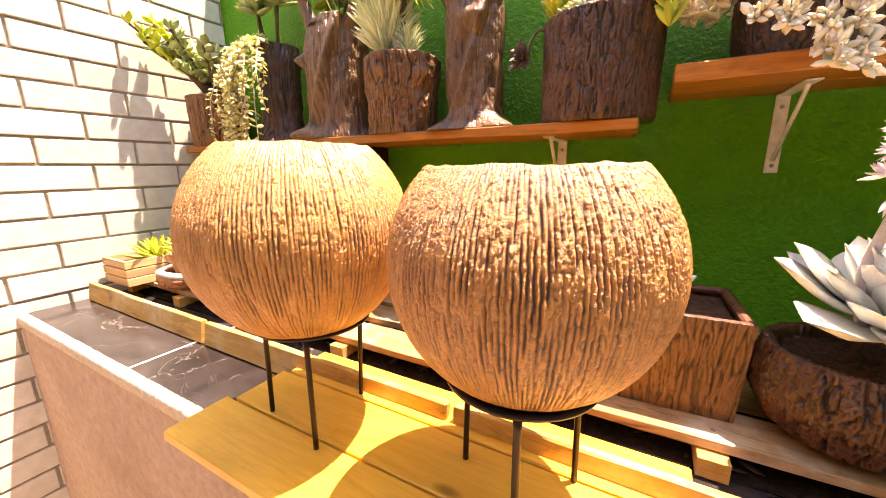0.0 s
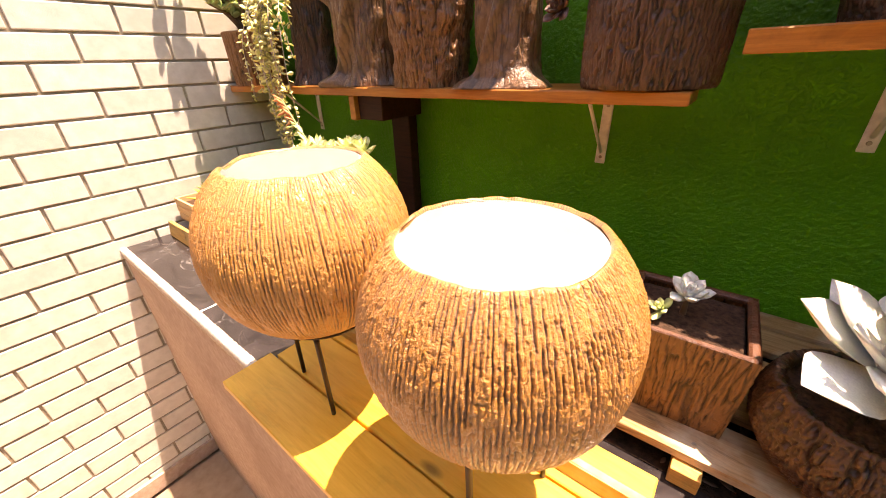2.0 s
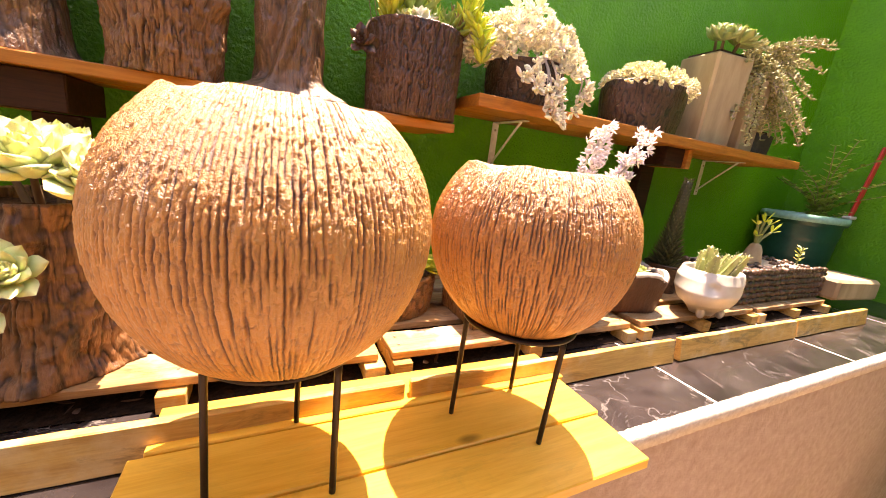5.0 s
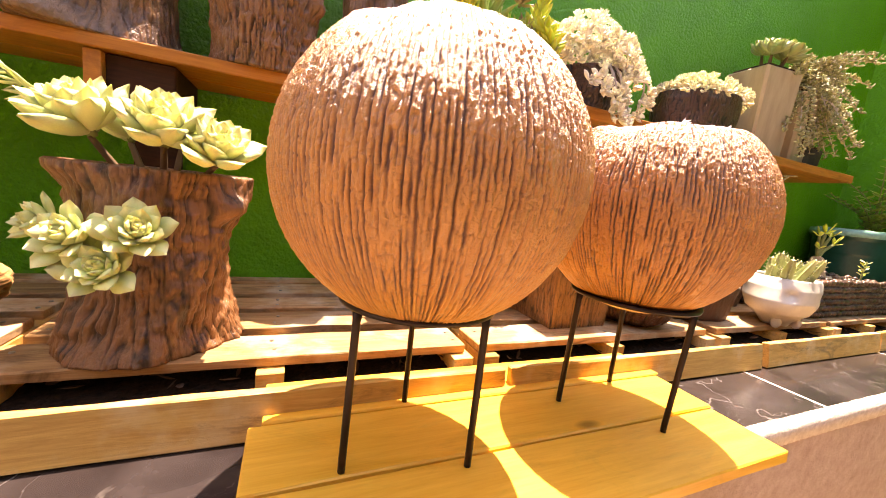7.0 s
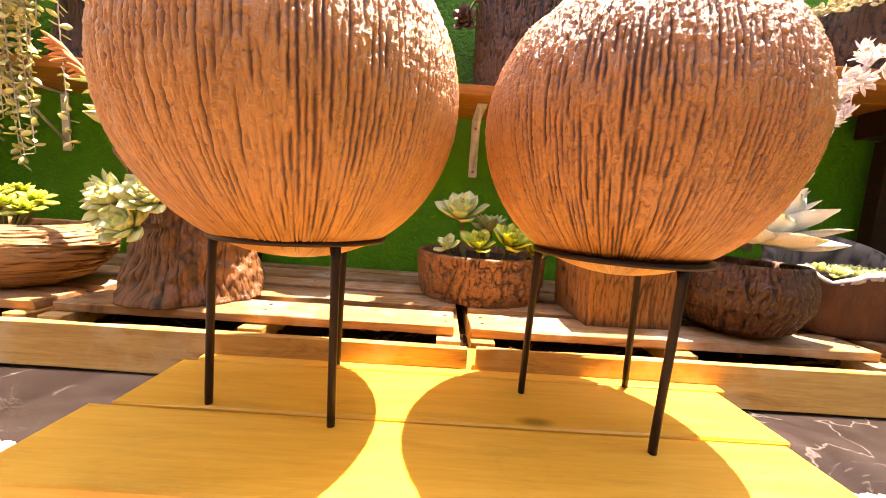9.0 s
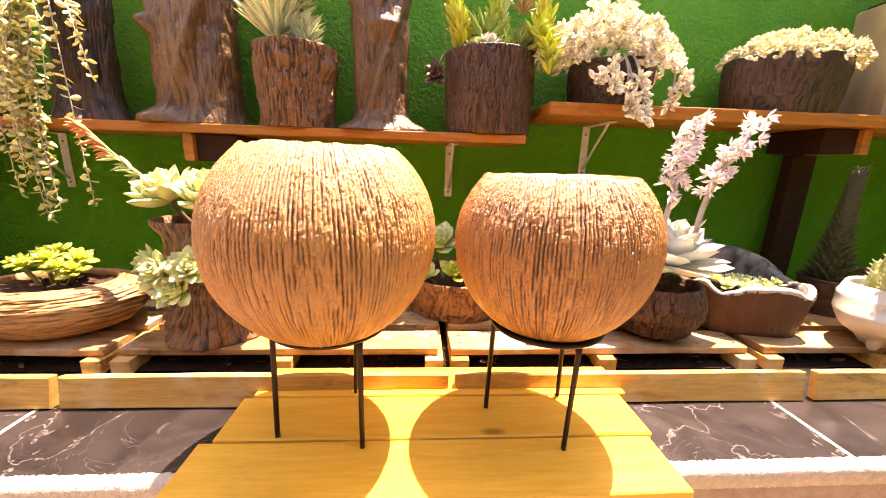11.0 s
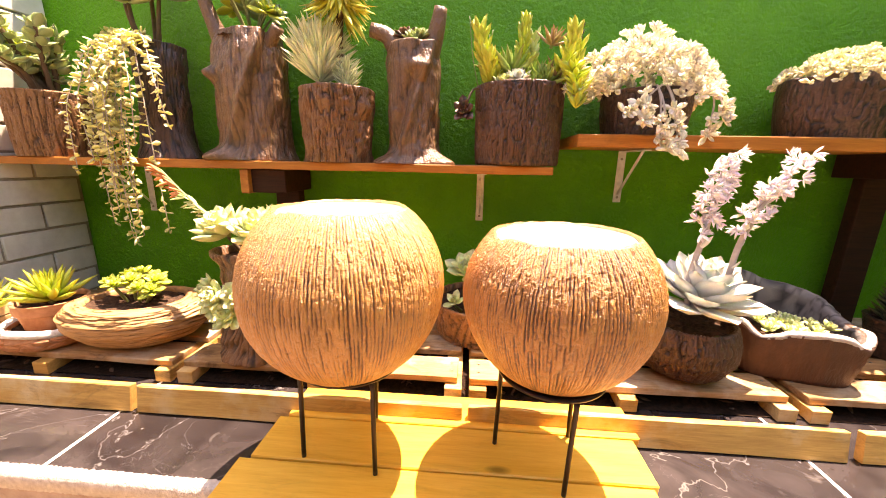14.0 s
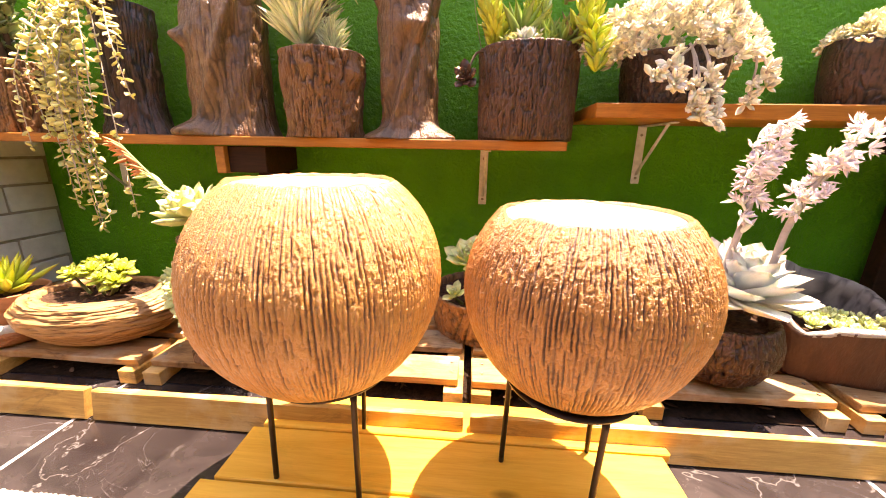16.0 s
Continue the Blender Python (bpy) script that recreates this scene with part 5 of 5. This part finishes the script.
sp = plant("kalanchoe", 1.620, 0.350, DECK + 0.108, "little variegated sprig among the pebbles", "succulent")
random.seed(20)
stems(sp, [[(0, 0, -0.005), (0.004, 0, 0.035), (0.0, -0.004, 0.065)]], STEM_GREEN, 0.003)
for k in range(12):
    attach("leaf", leaf_mesh("round_pale" if k % 3 else "round_lime", L_PALE if k % 3 else L_LIME, **ROUND), sp, "", aim((0, 0, 0.010 + 0.0045 * k), (math.cos(k * 2.4), math.sin(k * 2.4), 0.5), 0.020))

# ---- plants on shelf one ----
# jade tree in the ribbed pot
j = plant("jade_plant", -1.115, 0.545, SHELF_1 + 0.148, "jade plant with grey-green and sunlit yellow paddle leaves", "succulent")
random.seed(21)
jade_y, jade_g = leaf_mesh("round_lime", L_LIME, **ROUND), leaf_mesh("round_grey", L_GREY, **ROUND)
for k in range(17):
    a = k * 2.4
    yellow = k in (0, 3, 5, 8, 10, 12, 14)
    tip = Vector((-0.055 + random.uniform(-0.02, 0.03), -0.19 + 0.008 * k, 0.18 + random.uniform(-0.05, 0.05))) if yellow else Vector((0.02 + 0.06 * math.cos(a), -0.05 + 0.07 * math.sin(a), 0.105 + random.uniform(-0.03, 0.09)))
    tip.x = max(tip.x, -0.092)
    p = smooth_path([(0.02 * math.cos(a), 0.02 * math.sin(a), -0.01), tuple(tip * 0.45 + Vector((0, 0, 0.02))), tuple(tip)], 9)
    br = attach("branch", tube("branch", p, [0.007, 0.004], STEM, 7), j)
    for q_ in range(30):
        at = Vector(p[8 - q_ // 6])
        d = Vector((random.uniform(-1, 1), random.uniform(-1, 1), random.uniform(0.0, 1.2)))
        m = aim(at, d, random.uniform(0.026, 0.042), random.uniform(-0.8, 0.8))
        if (j.matrix_basis @ m @ Vector((1, 0, 0))).x > WALL_X + 0.01:
            attach("leaf", jade_y if yellow else jade_g, br, "", m)

# trailing strings over the dark trunk pot
h = plant("string_plant", -0.840, 0.560, SHELF_1 + 0.270, "long trailing strings of small olive-yellow round leaves", "trailing plant")
random.seed(22)
items = []
for k in range(26):
    x0 = random.uniform(-0.055, 0.045)
    low = (-0.16, -0.34, -0.25, -0.43, -0.29, -0.39, -0.22, -0.47, -0.31, -0.20, -0.26, -0.33, -0.40, -0.46, -0.48, -0.36, -0.28, -0.22, -0.42, -0.30, -0.17, -0.38, -0.24, -0.45, -0.12, -0.20)[k]
    x1 = x0 - 0.030 + random.uniform(-0.03, 0.03) if k < 22 else 0.08 + 0.02 * (k - 22)
    y1 = -0.125 + random.uniform(-0.03, 0.02)
    p = smooth_path([(x0 * 0.5, 0.0, 0.005), (x0, -0.055, 0.03), ((x0 + x1) / 2, -0.10, -0.02), (x1, y1, low * 0.5), (x1 + random.uniform(-0.02, 0.02), y1 + 0.01, low)], 44)
    attach("strand", tube("strand", p, [0.0014, 0.0010], STEM_PALE, 5), h)
    for i in range(2, 44):
        a = random.uniform(0, 6.28)
        for side in (1, -1) if i % 3 == 0 else (1,):
            items.append((OVAL, aim(Vector(p[i]), (side * math.cos(a), side * math.sin(a) - 0.2, random.uniform(-1.4, 0.7)), random.uniform(0.011, 0.021), random.uniform(-1.6, 1.6))))
hl = attach("leaf_mass", joined("leaf_mass", items, L_STRING), h, "small round olive leaves")
hl["kind"] = "stuff"
tall = plant("cotyledon", -0.845, 0.600, SHELF_1 + 0.272, "upright grey-green round-leaved succulent above the strings", "succulent")
random.seed(23)
for dx, dy, hh in ((-0.05, -0.02, 0.13), (0.01, 0.0, 0.17), (0.055, -0.03, 0.12), (-0.01, -0.05, 0.10)):
    p = smooth_path([(dx * 0.3, dy * 0.3, -0.01), (dx * 0.8, dy, hh * 0.5), (dx, dy, hh)], 9)
    br = attach("branch", tube("branch", p, [0.006, 0.0045], STEM, 7), tall)
    c2 = core(br, facing((dx, dy, hh), (dx * 3, dy * 3 - 0.2, 1)), 0.007, STEM_GREEN, "tip")
    c2.parent = tall
    for m in whorl(18, 0.068 / 0.007, 0, 70, 0.5):
        attach("leaf", leaf_mesh("round_grey", L_GREY, **ROUND), c2, "", m)

# yellow-green clump above the first trunk pot
y3 = plant("kalanchoe", -0.565, 0.585, SHELF_1 + 0.290, "yellow-green leafy succulent growing out of the trunk", "succulent")
random.seed(24)
for k in range(9):
    a = k * 2.4
    tip = Vector((0.065 * math.cos(a), 0.030 * math.sin(a) - 0.01, 0.060 + 0.022 * (k % 5)))
    stems(y3, [[(0, 0, -0.01), tuple(tip * 0.5), tuple(tip)]], STEM_GREEN, 0.0035)
    rosette(y3, tuple(tip), (math.cos(a), math.sin(a) - 0.4, 1.3), 0.046, 14, jade_y if k % 2 else jade_g, low=0, high=65)

# needle plant on the stump pot
n4 = plant("needle_plant", -0.345, 0.552, SHELF_1 + 0.160, "white-green needle tuft beside a tall stem with yellow needles", "succulent")
random.seed(25)
items = []
for k in range(800):
    f = math.acos(1 - random.random() * 1.35)
    a = random.uniform(0, 6.283)
    d = Vector((math.sin(f) * math.cos(a), math.sin(f) * math.sin(a), math.cos(f)))
    base = Vector((-0.030, -0.012, 0.030 + random.uniform(0, 0.055)))
    items.append((THIN, aim(base + d * 0.008, d + Vector((0, 0, 0.75)), random.uniform(0.055, 0.095), random.uniform(-1, 1))))
for k in range(150):
    a = random.uniform(0, 6.283)
    d = Vector((math.cos(a), math.sin(a), random.uniform(0.2, 1.2)))
    items.append((THIN, aim(Vector((0.035, -0.015, 0.01 + random.uniform(0, 0.04))), d, random.uniform(0.03, 0.055))))
nt = attach("needles", joined("needles", items, L_NEEDLE), n4, "crowded white-green needles")
nt["kind"] = "stuff"
p = smooth_path([(0.022, -0.005, -0.01), (0.018, -0.008, 0.10), (0.026, -0.010, 0.22), (0.022, -0.012, 0.335)], 20)
attach("stem", tube("stem", p, [0.0095, 0.0085, 0.008], STEM, 8), n4, "tall shaggy brown stem")
items = []
for k in range(420):
    at = Vector(p[-1 - random.randint(0, 7)])
    a = random.uniform(0, 6.283)
    d = Vector((math.cos(a), math.sin(a), random.uniform(-2.2, 0.5)))
    items.append((THIN, aim(at, d, random.uniform(0.060, 0.105), random.uniform(-1, 1))))
nt = attach("crown", joined("crown", items, L_YNEEDLE), n4, "drooping yellow needles")
nt["kind"] = "stuff"

# small dark rosettes on the second trunk pot
d5 = plant("sempervivum", -0.146, 0.560, SHELF_1 + 0.262, "small bronze-green rosettes between the trunk's arms", "succulent")
random.seed(26)
dark = leaf_mesh("fleshy_dark", L_DARK, **FLESHY)
grey = leaf_mesh("fleshy_grey", L_GREY, **FLESHY)
for k, at in enumerate(((-0.02, -0.015, 0.03), (0.018, -0.02, 0.026), (0.0, 0.02, 0.036), (-0.035, 0.02, 0.025), (0.035, 0.015, 0.02), (0.0, -0.035, 0.016))):
    rosette(d5, at, (at[0] * 10, at[1] * 10 - 0.2, 1), 0.030, 18, grey if k % 2 else dark)
    stems(d5, [[(at[0] * 0.7, at[1] * 0.7, -0.01), (at[0], at[1], at[2] - 0.004)]], STEM, 0.004)

# mixed succulents in the cylinder pot
m6 = plant("mixed_succulents", 0.113, 0.566, SHELF_1 + 0.170, "crowded mix of lime sedum spires, aloes and bronze rosettes", "succulent")
random.seed(27)


bronze = leaf_mesh("slim_bronze", leafy("bronze_leaf", (0.26, 0.17, 0.08), (0.48, 0.22, 0.13)), **SLIM)


def spire(t, path, size, me, turns, grow=0.9, stem=STEM_GREEN):
    """An upright stem set round with leaves."""
    p = smooth_path(path, 14)
    s_ = attach("spire", tube("spire", p, [0.004, 0.003], stem, 6), t)
    for k in range(turns):
        f = k / turns
        i = min(13, 2 + int(f * 12))
        a = k * 2.39996
        d = Vector((math.cos(a), math.sin(a), 0.5 + 0.9 * f * f))
        up = Vector(p[min(13, i + 1)]) - Vector(p[i - 1])
        d = d + up.normalized() * 0.4
        attach("leaf", me, s_, "", aim(Vector(p[i]), d, size * (1 - (1 - grow) * f) * random.uniform(0.85, 1.1)))
    return s_


sedum = leaf_mesh("plump_lime", L_LIME, length=1.0, width=0.36, thick=0.26, cup=0.10, widest=0.6, point=0.03, steps_along=5)
sedum_g = leaf_mesh("plump_green", L_PALE, length=1.0, width=0.36, thick=0.26, cup=0.10, widest=0.6, point=0.03, steps_along=5)
spire(m6, [(-0.06, -0.03, 0), (-0.085, -0.05, 0.05), (-0.105, -0.065, 0.115)], 0.044, sedum, 44)
spire(m6, [(-0.07, -0.02, 0), (-0.075, -0.05, 0.03), (-0.085, -0.075, 0.060)], 0.040, sedum, 34)
spire(m6, [(0.0, 0.02, 0), (0.0, 0.0, 0.07), (0.004, 0.0, 0.155)], 0.036, sedum, 52)
spire(m6, [(-0.01, 0.03, 0), (0.025, 0.02, 0.07), (0.030, 0.02, 0.125)], 0.034, sedum_g, 40)
spire(m6, [(0.07, -0.02, 0), (0.095, -0.06, 0.06), (0.100, -0.085, 0.105)], 0.040, sedum, 44)
spire(m6, [(0.075, -0.04, 0), (0.100, -0.085, 0.045), (0.108, -0.110, 0.000), (0.108, -0.118, -0.045)], 0.038, sedum, 50)
spire(m6, [(0.06, 0.0, 0), (0.115, -0.03, 0.05), (0.125, -0.04, 0.09)], 0.036, sedum, 36)
spire(m6, [(0.05, 0.05, 0), (0.135, 0.02, 0.07), (0.140, 0.02, 0.150)], 0.016, leaf_mesh("plump_dark", L_DARK, length=1.0, width=0.36, thick=0.26, cup=0.10, widest=0.6, point=0.03, steps_along=5), 40)
for at, size, me in (((-0.015, -0.065, 0.012), 0.040, silver), ((0.020, -0.070, 0.010), 0.035, slim_green), ((0.055, -0.055, 0.012), 0.055, slim_green), ((0.062, -0.03, 0.100), 0.050, bronze), ((-0.025, -0.03, 0.03), 0.085, slim_green), ((0.085, -0.045, 0.02), 0.060, bronze), ((-0.045, -0.07, 0.008), 0.030, pale), ((0.03, -0.02, 0.02), 0.070, slim_green)):
    rosette(m6, at, (at[0] * 3, at[1] * 4, 1), size, 20, me, low=14, inner=0.5)
stems(m6, [[(0.06, 0, -0.005), (0.075, -0.02, 0.085)]], STEM_GREEN, 0.004)
stems(m6, [[(-0.08, -0.03, 0.0), (-0.112, -0.045, 0.010), (-0.125, -0.055, -0.020), (-0.130, -0.06, -0.045)]], STEM, 0.003)
rosette(m6, (-0.132, -0.064, -0.050), (-0.3, -1, 0.3), 0.034, 20, dark)
for k in range(5):
    x0 = -0.05 - 0.012 * k
    stems(m6, [[(x0, 0.0, 0.0), (x0 - 0.02, -0.01, 0.08), (x0 - 0.03 + 0.02 * (k % 2), -0.01, 0.13 + 0.01 * k)]], STEM_GREEN, 0.0012, "flower_stem")

# ---- plants on shelf two ----


def cloud(t, count, centre, spread, size, material, seed, hang=0.0, leaves=11, flat=1.0, name="leaf_mass", low=20):
    """A mound of many small rosettes: one joined mass."""
    random.seed(seed)
    items = []
    for k in range(count):
        a, f = random.uniform(0, 6.283), math.sqrt(random.random())
        zz = math.sqrt(max(0, 1 - f * f)) * random.uniform(0.55, 1.0)
        at = Vector(centre) + Vector((spread[0] * f * math.cos(a), spread[1] * f * math.sin(a), spread[2] * zz * flat))
        if t.location.y + at.y > WALL_Y - 0.015:
            continue
        nrm = Vector((math.cos(a) * f * 1.5, math.sin(a) * f * 1.5 - 0.35, 0.35 + zz))
        items += [(PLUMP, facing(at, nrm, random.uniform(0, 6)) @ m) for m in whorl(leaves, size * random.uniform(0.75, 1.15), low, 82, 0.55, 0.25)]
    ob = attach(name, joined(name, items, material), t)
    ob["kind"] = "stuff"
    return ob


g7 = plant("ghost_plant", 0.385, 0.555, SHELF_2 + 0.085, "big mound of cream-white ghost plant spilling over its pot", "succulent")
cloud(g7, 210, (0.0, -0.015, 0.010), (0.150, 0.110, 0.130), 0.022, L_GHOST, 31, leaves=13)
cloud(g7, 90, (0.0, -0.030, -0.015), (0.130, 0.085, 0.095), 0.023, L_GHOST, 40, name="inner_mass")
cloud(g7, 45, (0.095, -0.050, -0.015), (0.060, 0.060, 0.060), 0.024, L_GHOST, 32, name="side_mass")
cloud(g7, 30, (-0.130, -0.040, -0.010), (0.045, 0.06, 0.06), 0.022, L_GHOST, 33, name="side_mass")
random.seed(34)
items = []
for x0, x1, y1, low in ((0.0, 0.010, -0.125, -0.100), (0.01, -0.065, -0.120, -0.045), (0.02, 0.035, -0.128, -0.065), (0.0, 0.020, -0.140, -0.115), (0.02, 0.045, -0.135, -0.120), (0.10, 0.150, -0.095, -0.055), (0.10, 0.125, -0.09, -0.085), (-0.02, -0.030, -0.130, -0.060)):
    p = smooth_path([(x0, -0.100, 0.015), ((x0 + x1) / 2, -0.118, -0.015), (x1, y1, low)], 10)
    attach("stem", tube("stem", p, [0.0022, 0.0018], STEM_PALE, 6), g7)
    items = []
    for i in (6, 8, 9):
        items += [(PLUMP, facing(Vector(p[i]), (random.uniform(-0.6, 0.6), -1, random.uniform(-0.2, 0.6)), random.uniform(0, 6)) @ m) for m in whorl(14, 0.026, 15, 80, 0.5, 0.2)]
    attach("hanging_sprig", joined("hanging_sprig", items, L_GHOST), g7)
s8 = plant("sedum_mat", 0.862, 0.555, SHELF_2 + 0.116, "thick cushion of cream-green sedum over the oval pot", "succulent")
cloud(s8, 340, (0.0, -0.010, -0.005), (0.165, 0.112, 0.078), 0.017, L_MAT, 35, leaves=9)
r9 = plant("dark_echeveria", 1.165, 0.555, SHELF_2 + 0.290, "dusky grey-green rosettes atop the tall planter", "succulent")
random.seed(36)
for at in ((-0.045, -0.03, 0.03), (0.02, -0.04, 0.035), (-0.005, 0.02, 0.05), (0.06, -0.01, 0.04)):
    rosette(r9, at, (at[0] * 6, at[1] * 6 - 0.3, 1), 0.060, 26, leaf_mesh("fleshy_grey", L_GREY, **FLESHY))
    stems(r9, [[(at[0] * 0.8, at[1] * 0.8, 0.0), (at[0], at[1], at[2] - 0.004)]], STEM, 0.006)
w9 = plant("trailing_sedum", 1.400, 0.570, SHELF_2 + 0.255, "sprawling olive-grey trailing stems with tiny leaves", "trailing plant")
random.seed(37)
items = []
for k in range(80):
    a = random.uniform(-2.9, 0.9)
    reach = random.uniform(0.06, 0.24)
    tip = Vector((reach * math.cos(a) * 1.15 + 0.04, min(0.08, reach * math.sin(a) * 0.75), random.uniform(-0.20, 0.13)))
    p = smooth_path([(0, 0, 0.0), tuple(tip * 0.5 + Vector((0, 0, 0.07))), tuple(tip)], 22)
    attach("stem", tube("stem", p, [0.0024, 0.0014], STEM_PALE, 5), w9)
    for i in range(4, 22):
        for _ in range(4):
            d = Vector((random.uniform(-1, 1), random.uniform(-1, 1), random.uniform(-0.4, 1)))
            items.append((PLUMP, aim(Vector(p[i]), d, random.uniform(0.011, 0.019))))
wl = attach("leaf_mass", joined("leaf_mass", items, L_BUSH), w9, "tiny olive-grey leaves")
wl["kind"] = "stuff"
chain = plant("donkey_tail", 1.296, 0.500, SHELF_2 + 0.235, "hanging tail of brownish plump leaves between the planters", "trailing plant")
random.seed(38)
p = smooth_path([(0, 0.03, 0.02), (0, -0.02, 0.01), (0.006, -0.03, -0.10), (0.0, -0.03, -0.215)], 30)
attach("stem", tube("stem", p, [0.003, 0.002], STEM, 6), chain)
items = [(PLUMP, aim(Vector(p[i]), (random.uniform(-1, 1), random.uniform(-1, 0.6), random.uniform(-0.9, 0.2)), random.uniform(0.012, 0.018))) for i in range(3, 30) for _ in range(7)]
attach("leaves", joined("leaves", items, L_BUSH), chain)

# ferny plants at the far end
fern = plant("fern", 2.060, 0.500, LEDGE + 0.055, "dark feathery fern fronds rising from the teal tub", "fern")
random.seed(39)
items = []
for k in range(11):
    a = 2.0 + k * 0.35
    reach = random.uniform(0.14, 0.26)
    top = random.uniform(0.30, 0.62)
    p = smooth_path([(0.0, 0, 0), (0.02 * math.cos(a), 0.02 * math.sin(a), top * 0.8), (max(-0.3, min(0.12, reach * math.cos(a))), max(-0.25, min(0.15, reach * math.sin(a))), top)], 18)
    fr = attach("frond", tube("frond", p, [0.004, 0.002], STEM_GREEN, 5), fern)
    items = []
    for i in range(8, 18):
        along = Vector(p[min(17, i + 1)]) - Vector(p[i - 1])
        side = along.cross(Vector((0, 0, 1))).normalized()
        for s_ in (-1, 1):
            items.append((OVAL, aim(Vector(p[i]), side * s_ + along.normalized() * 0.4, 0.050 * (1 - (i - 8) / 14))))
    attach("leaf_mass", joined("leaf_mass", items, L_FERN), fr)["kind"] = "stuff"

# ---- bricks and tiles ----
TILE = 0.600
for i, x0 in enumerate((-1.225, -0.632, -0.034, 0.566, 1.168, 1.770)):
    x1 = (-0.632, -0.034, 0.566, 1.168, 1.770, 2.198)[i]
    bm = box(x1 - x0 - 0.005, 0.664, 0.020, 0.0008)
    me = bpy.data.meshes.new("tile")
    bm.to_mesh(me)
    bm.free()
    me.materials.append(MARBLE)
    wedge(ledge, me, pose((x0 + x1) / 2, 0.014 + 0.332, LEDGE - 0.010), "tile", "polished dark marble tile with pale veins")
    if i:
        bm = box(0.006, 0.664, 0.018, 0)
        me = bpy.data.meshes.new("grout")
        bm.to_mesh(me)
        bm.free()
        me.materials.append(GROUT)
        wedge(ledge, me, pose(x0, 0.014 + 0.332, LEDGE - 0.0098 + 0.0005), "grout_joint", "white cement grout line")

COURSE, BRICK_LENGTH, JOINT = 0.0723, 0.226, 0.0075


def brick_mesh(length, seed):
    bm = box(length - JOINT, 0.040, COURSE - JOINT, 0.0022, 0.0006, seed)
    me = bpy.data.meshes.new("brick")
    bm.to_mesh(me)
    bm.free()
    me.materials.append(BRICK)
    return me


whole = [brick_mesh(BRICK_LENGTH, k) for k in range(4)]
picks = random.Random(12)
k0 = -17
for k in range(k0, 19):
    z = 1.288 + k * COURSE
    if z < 0.02 or z > 2.58:
        continue
    start = 0.106 if k % 2 == 0 else 0.219
    edges = [start + BRICK_LENGTH * n for n in range(-5, 5)]
    for a in edges:
        y0, y1 = max(a, -0.545), min(a + BRICK_LENGTH, WALL_Y)
        if y1 - y0 < 0.03:
            continue
        me = picks.choice(whole) if y1 - y0 > BRICK_LENGTH - 0.001 else brick_mesh(y1 - y0, k)
        wedge(west, me, pose(WALL_X - 0.0195 + picks.uniform(-0.001, 0.001), (y0 + y1) / 2, z, 0, 0, 90), "brick")
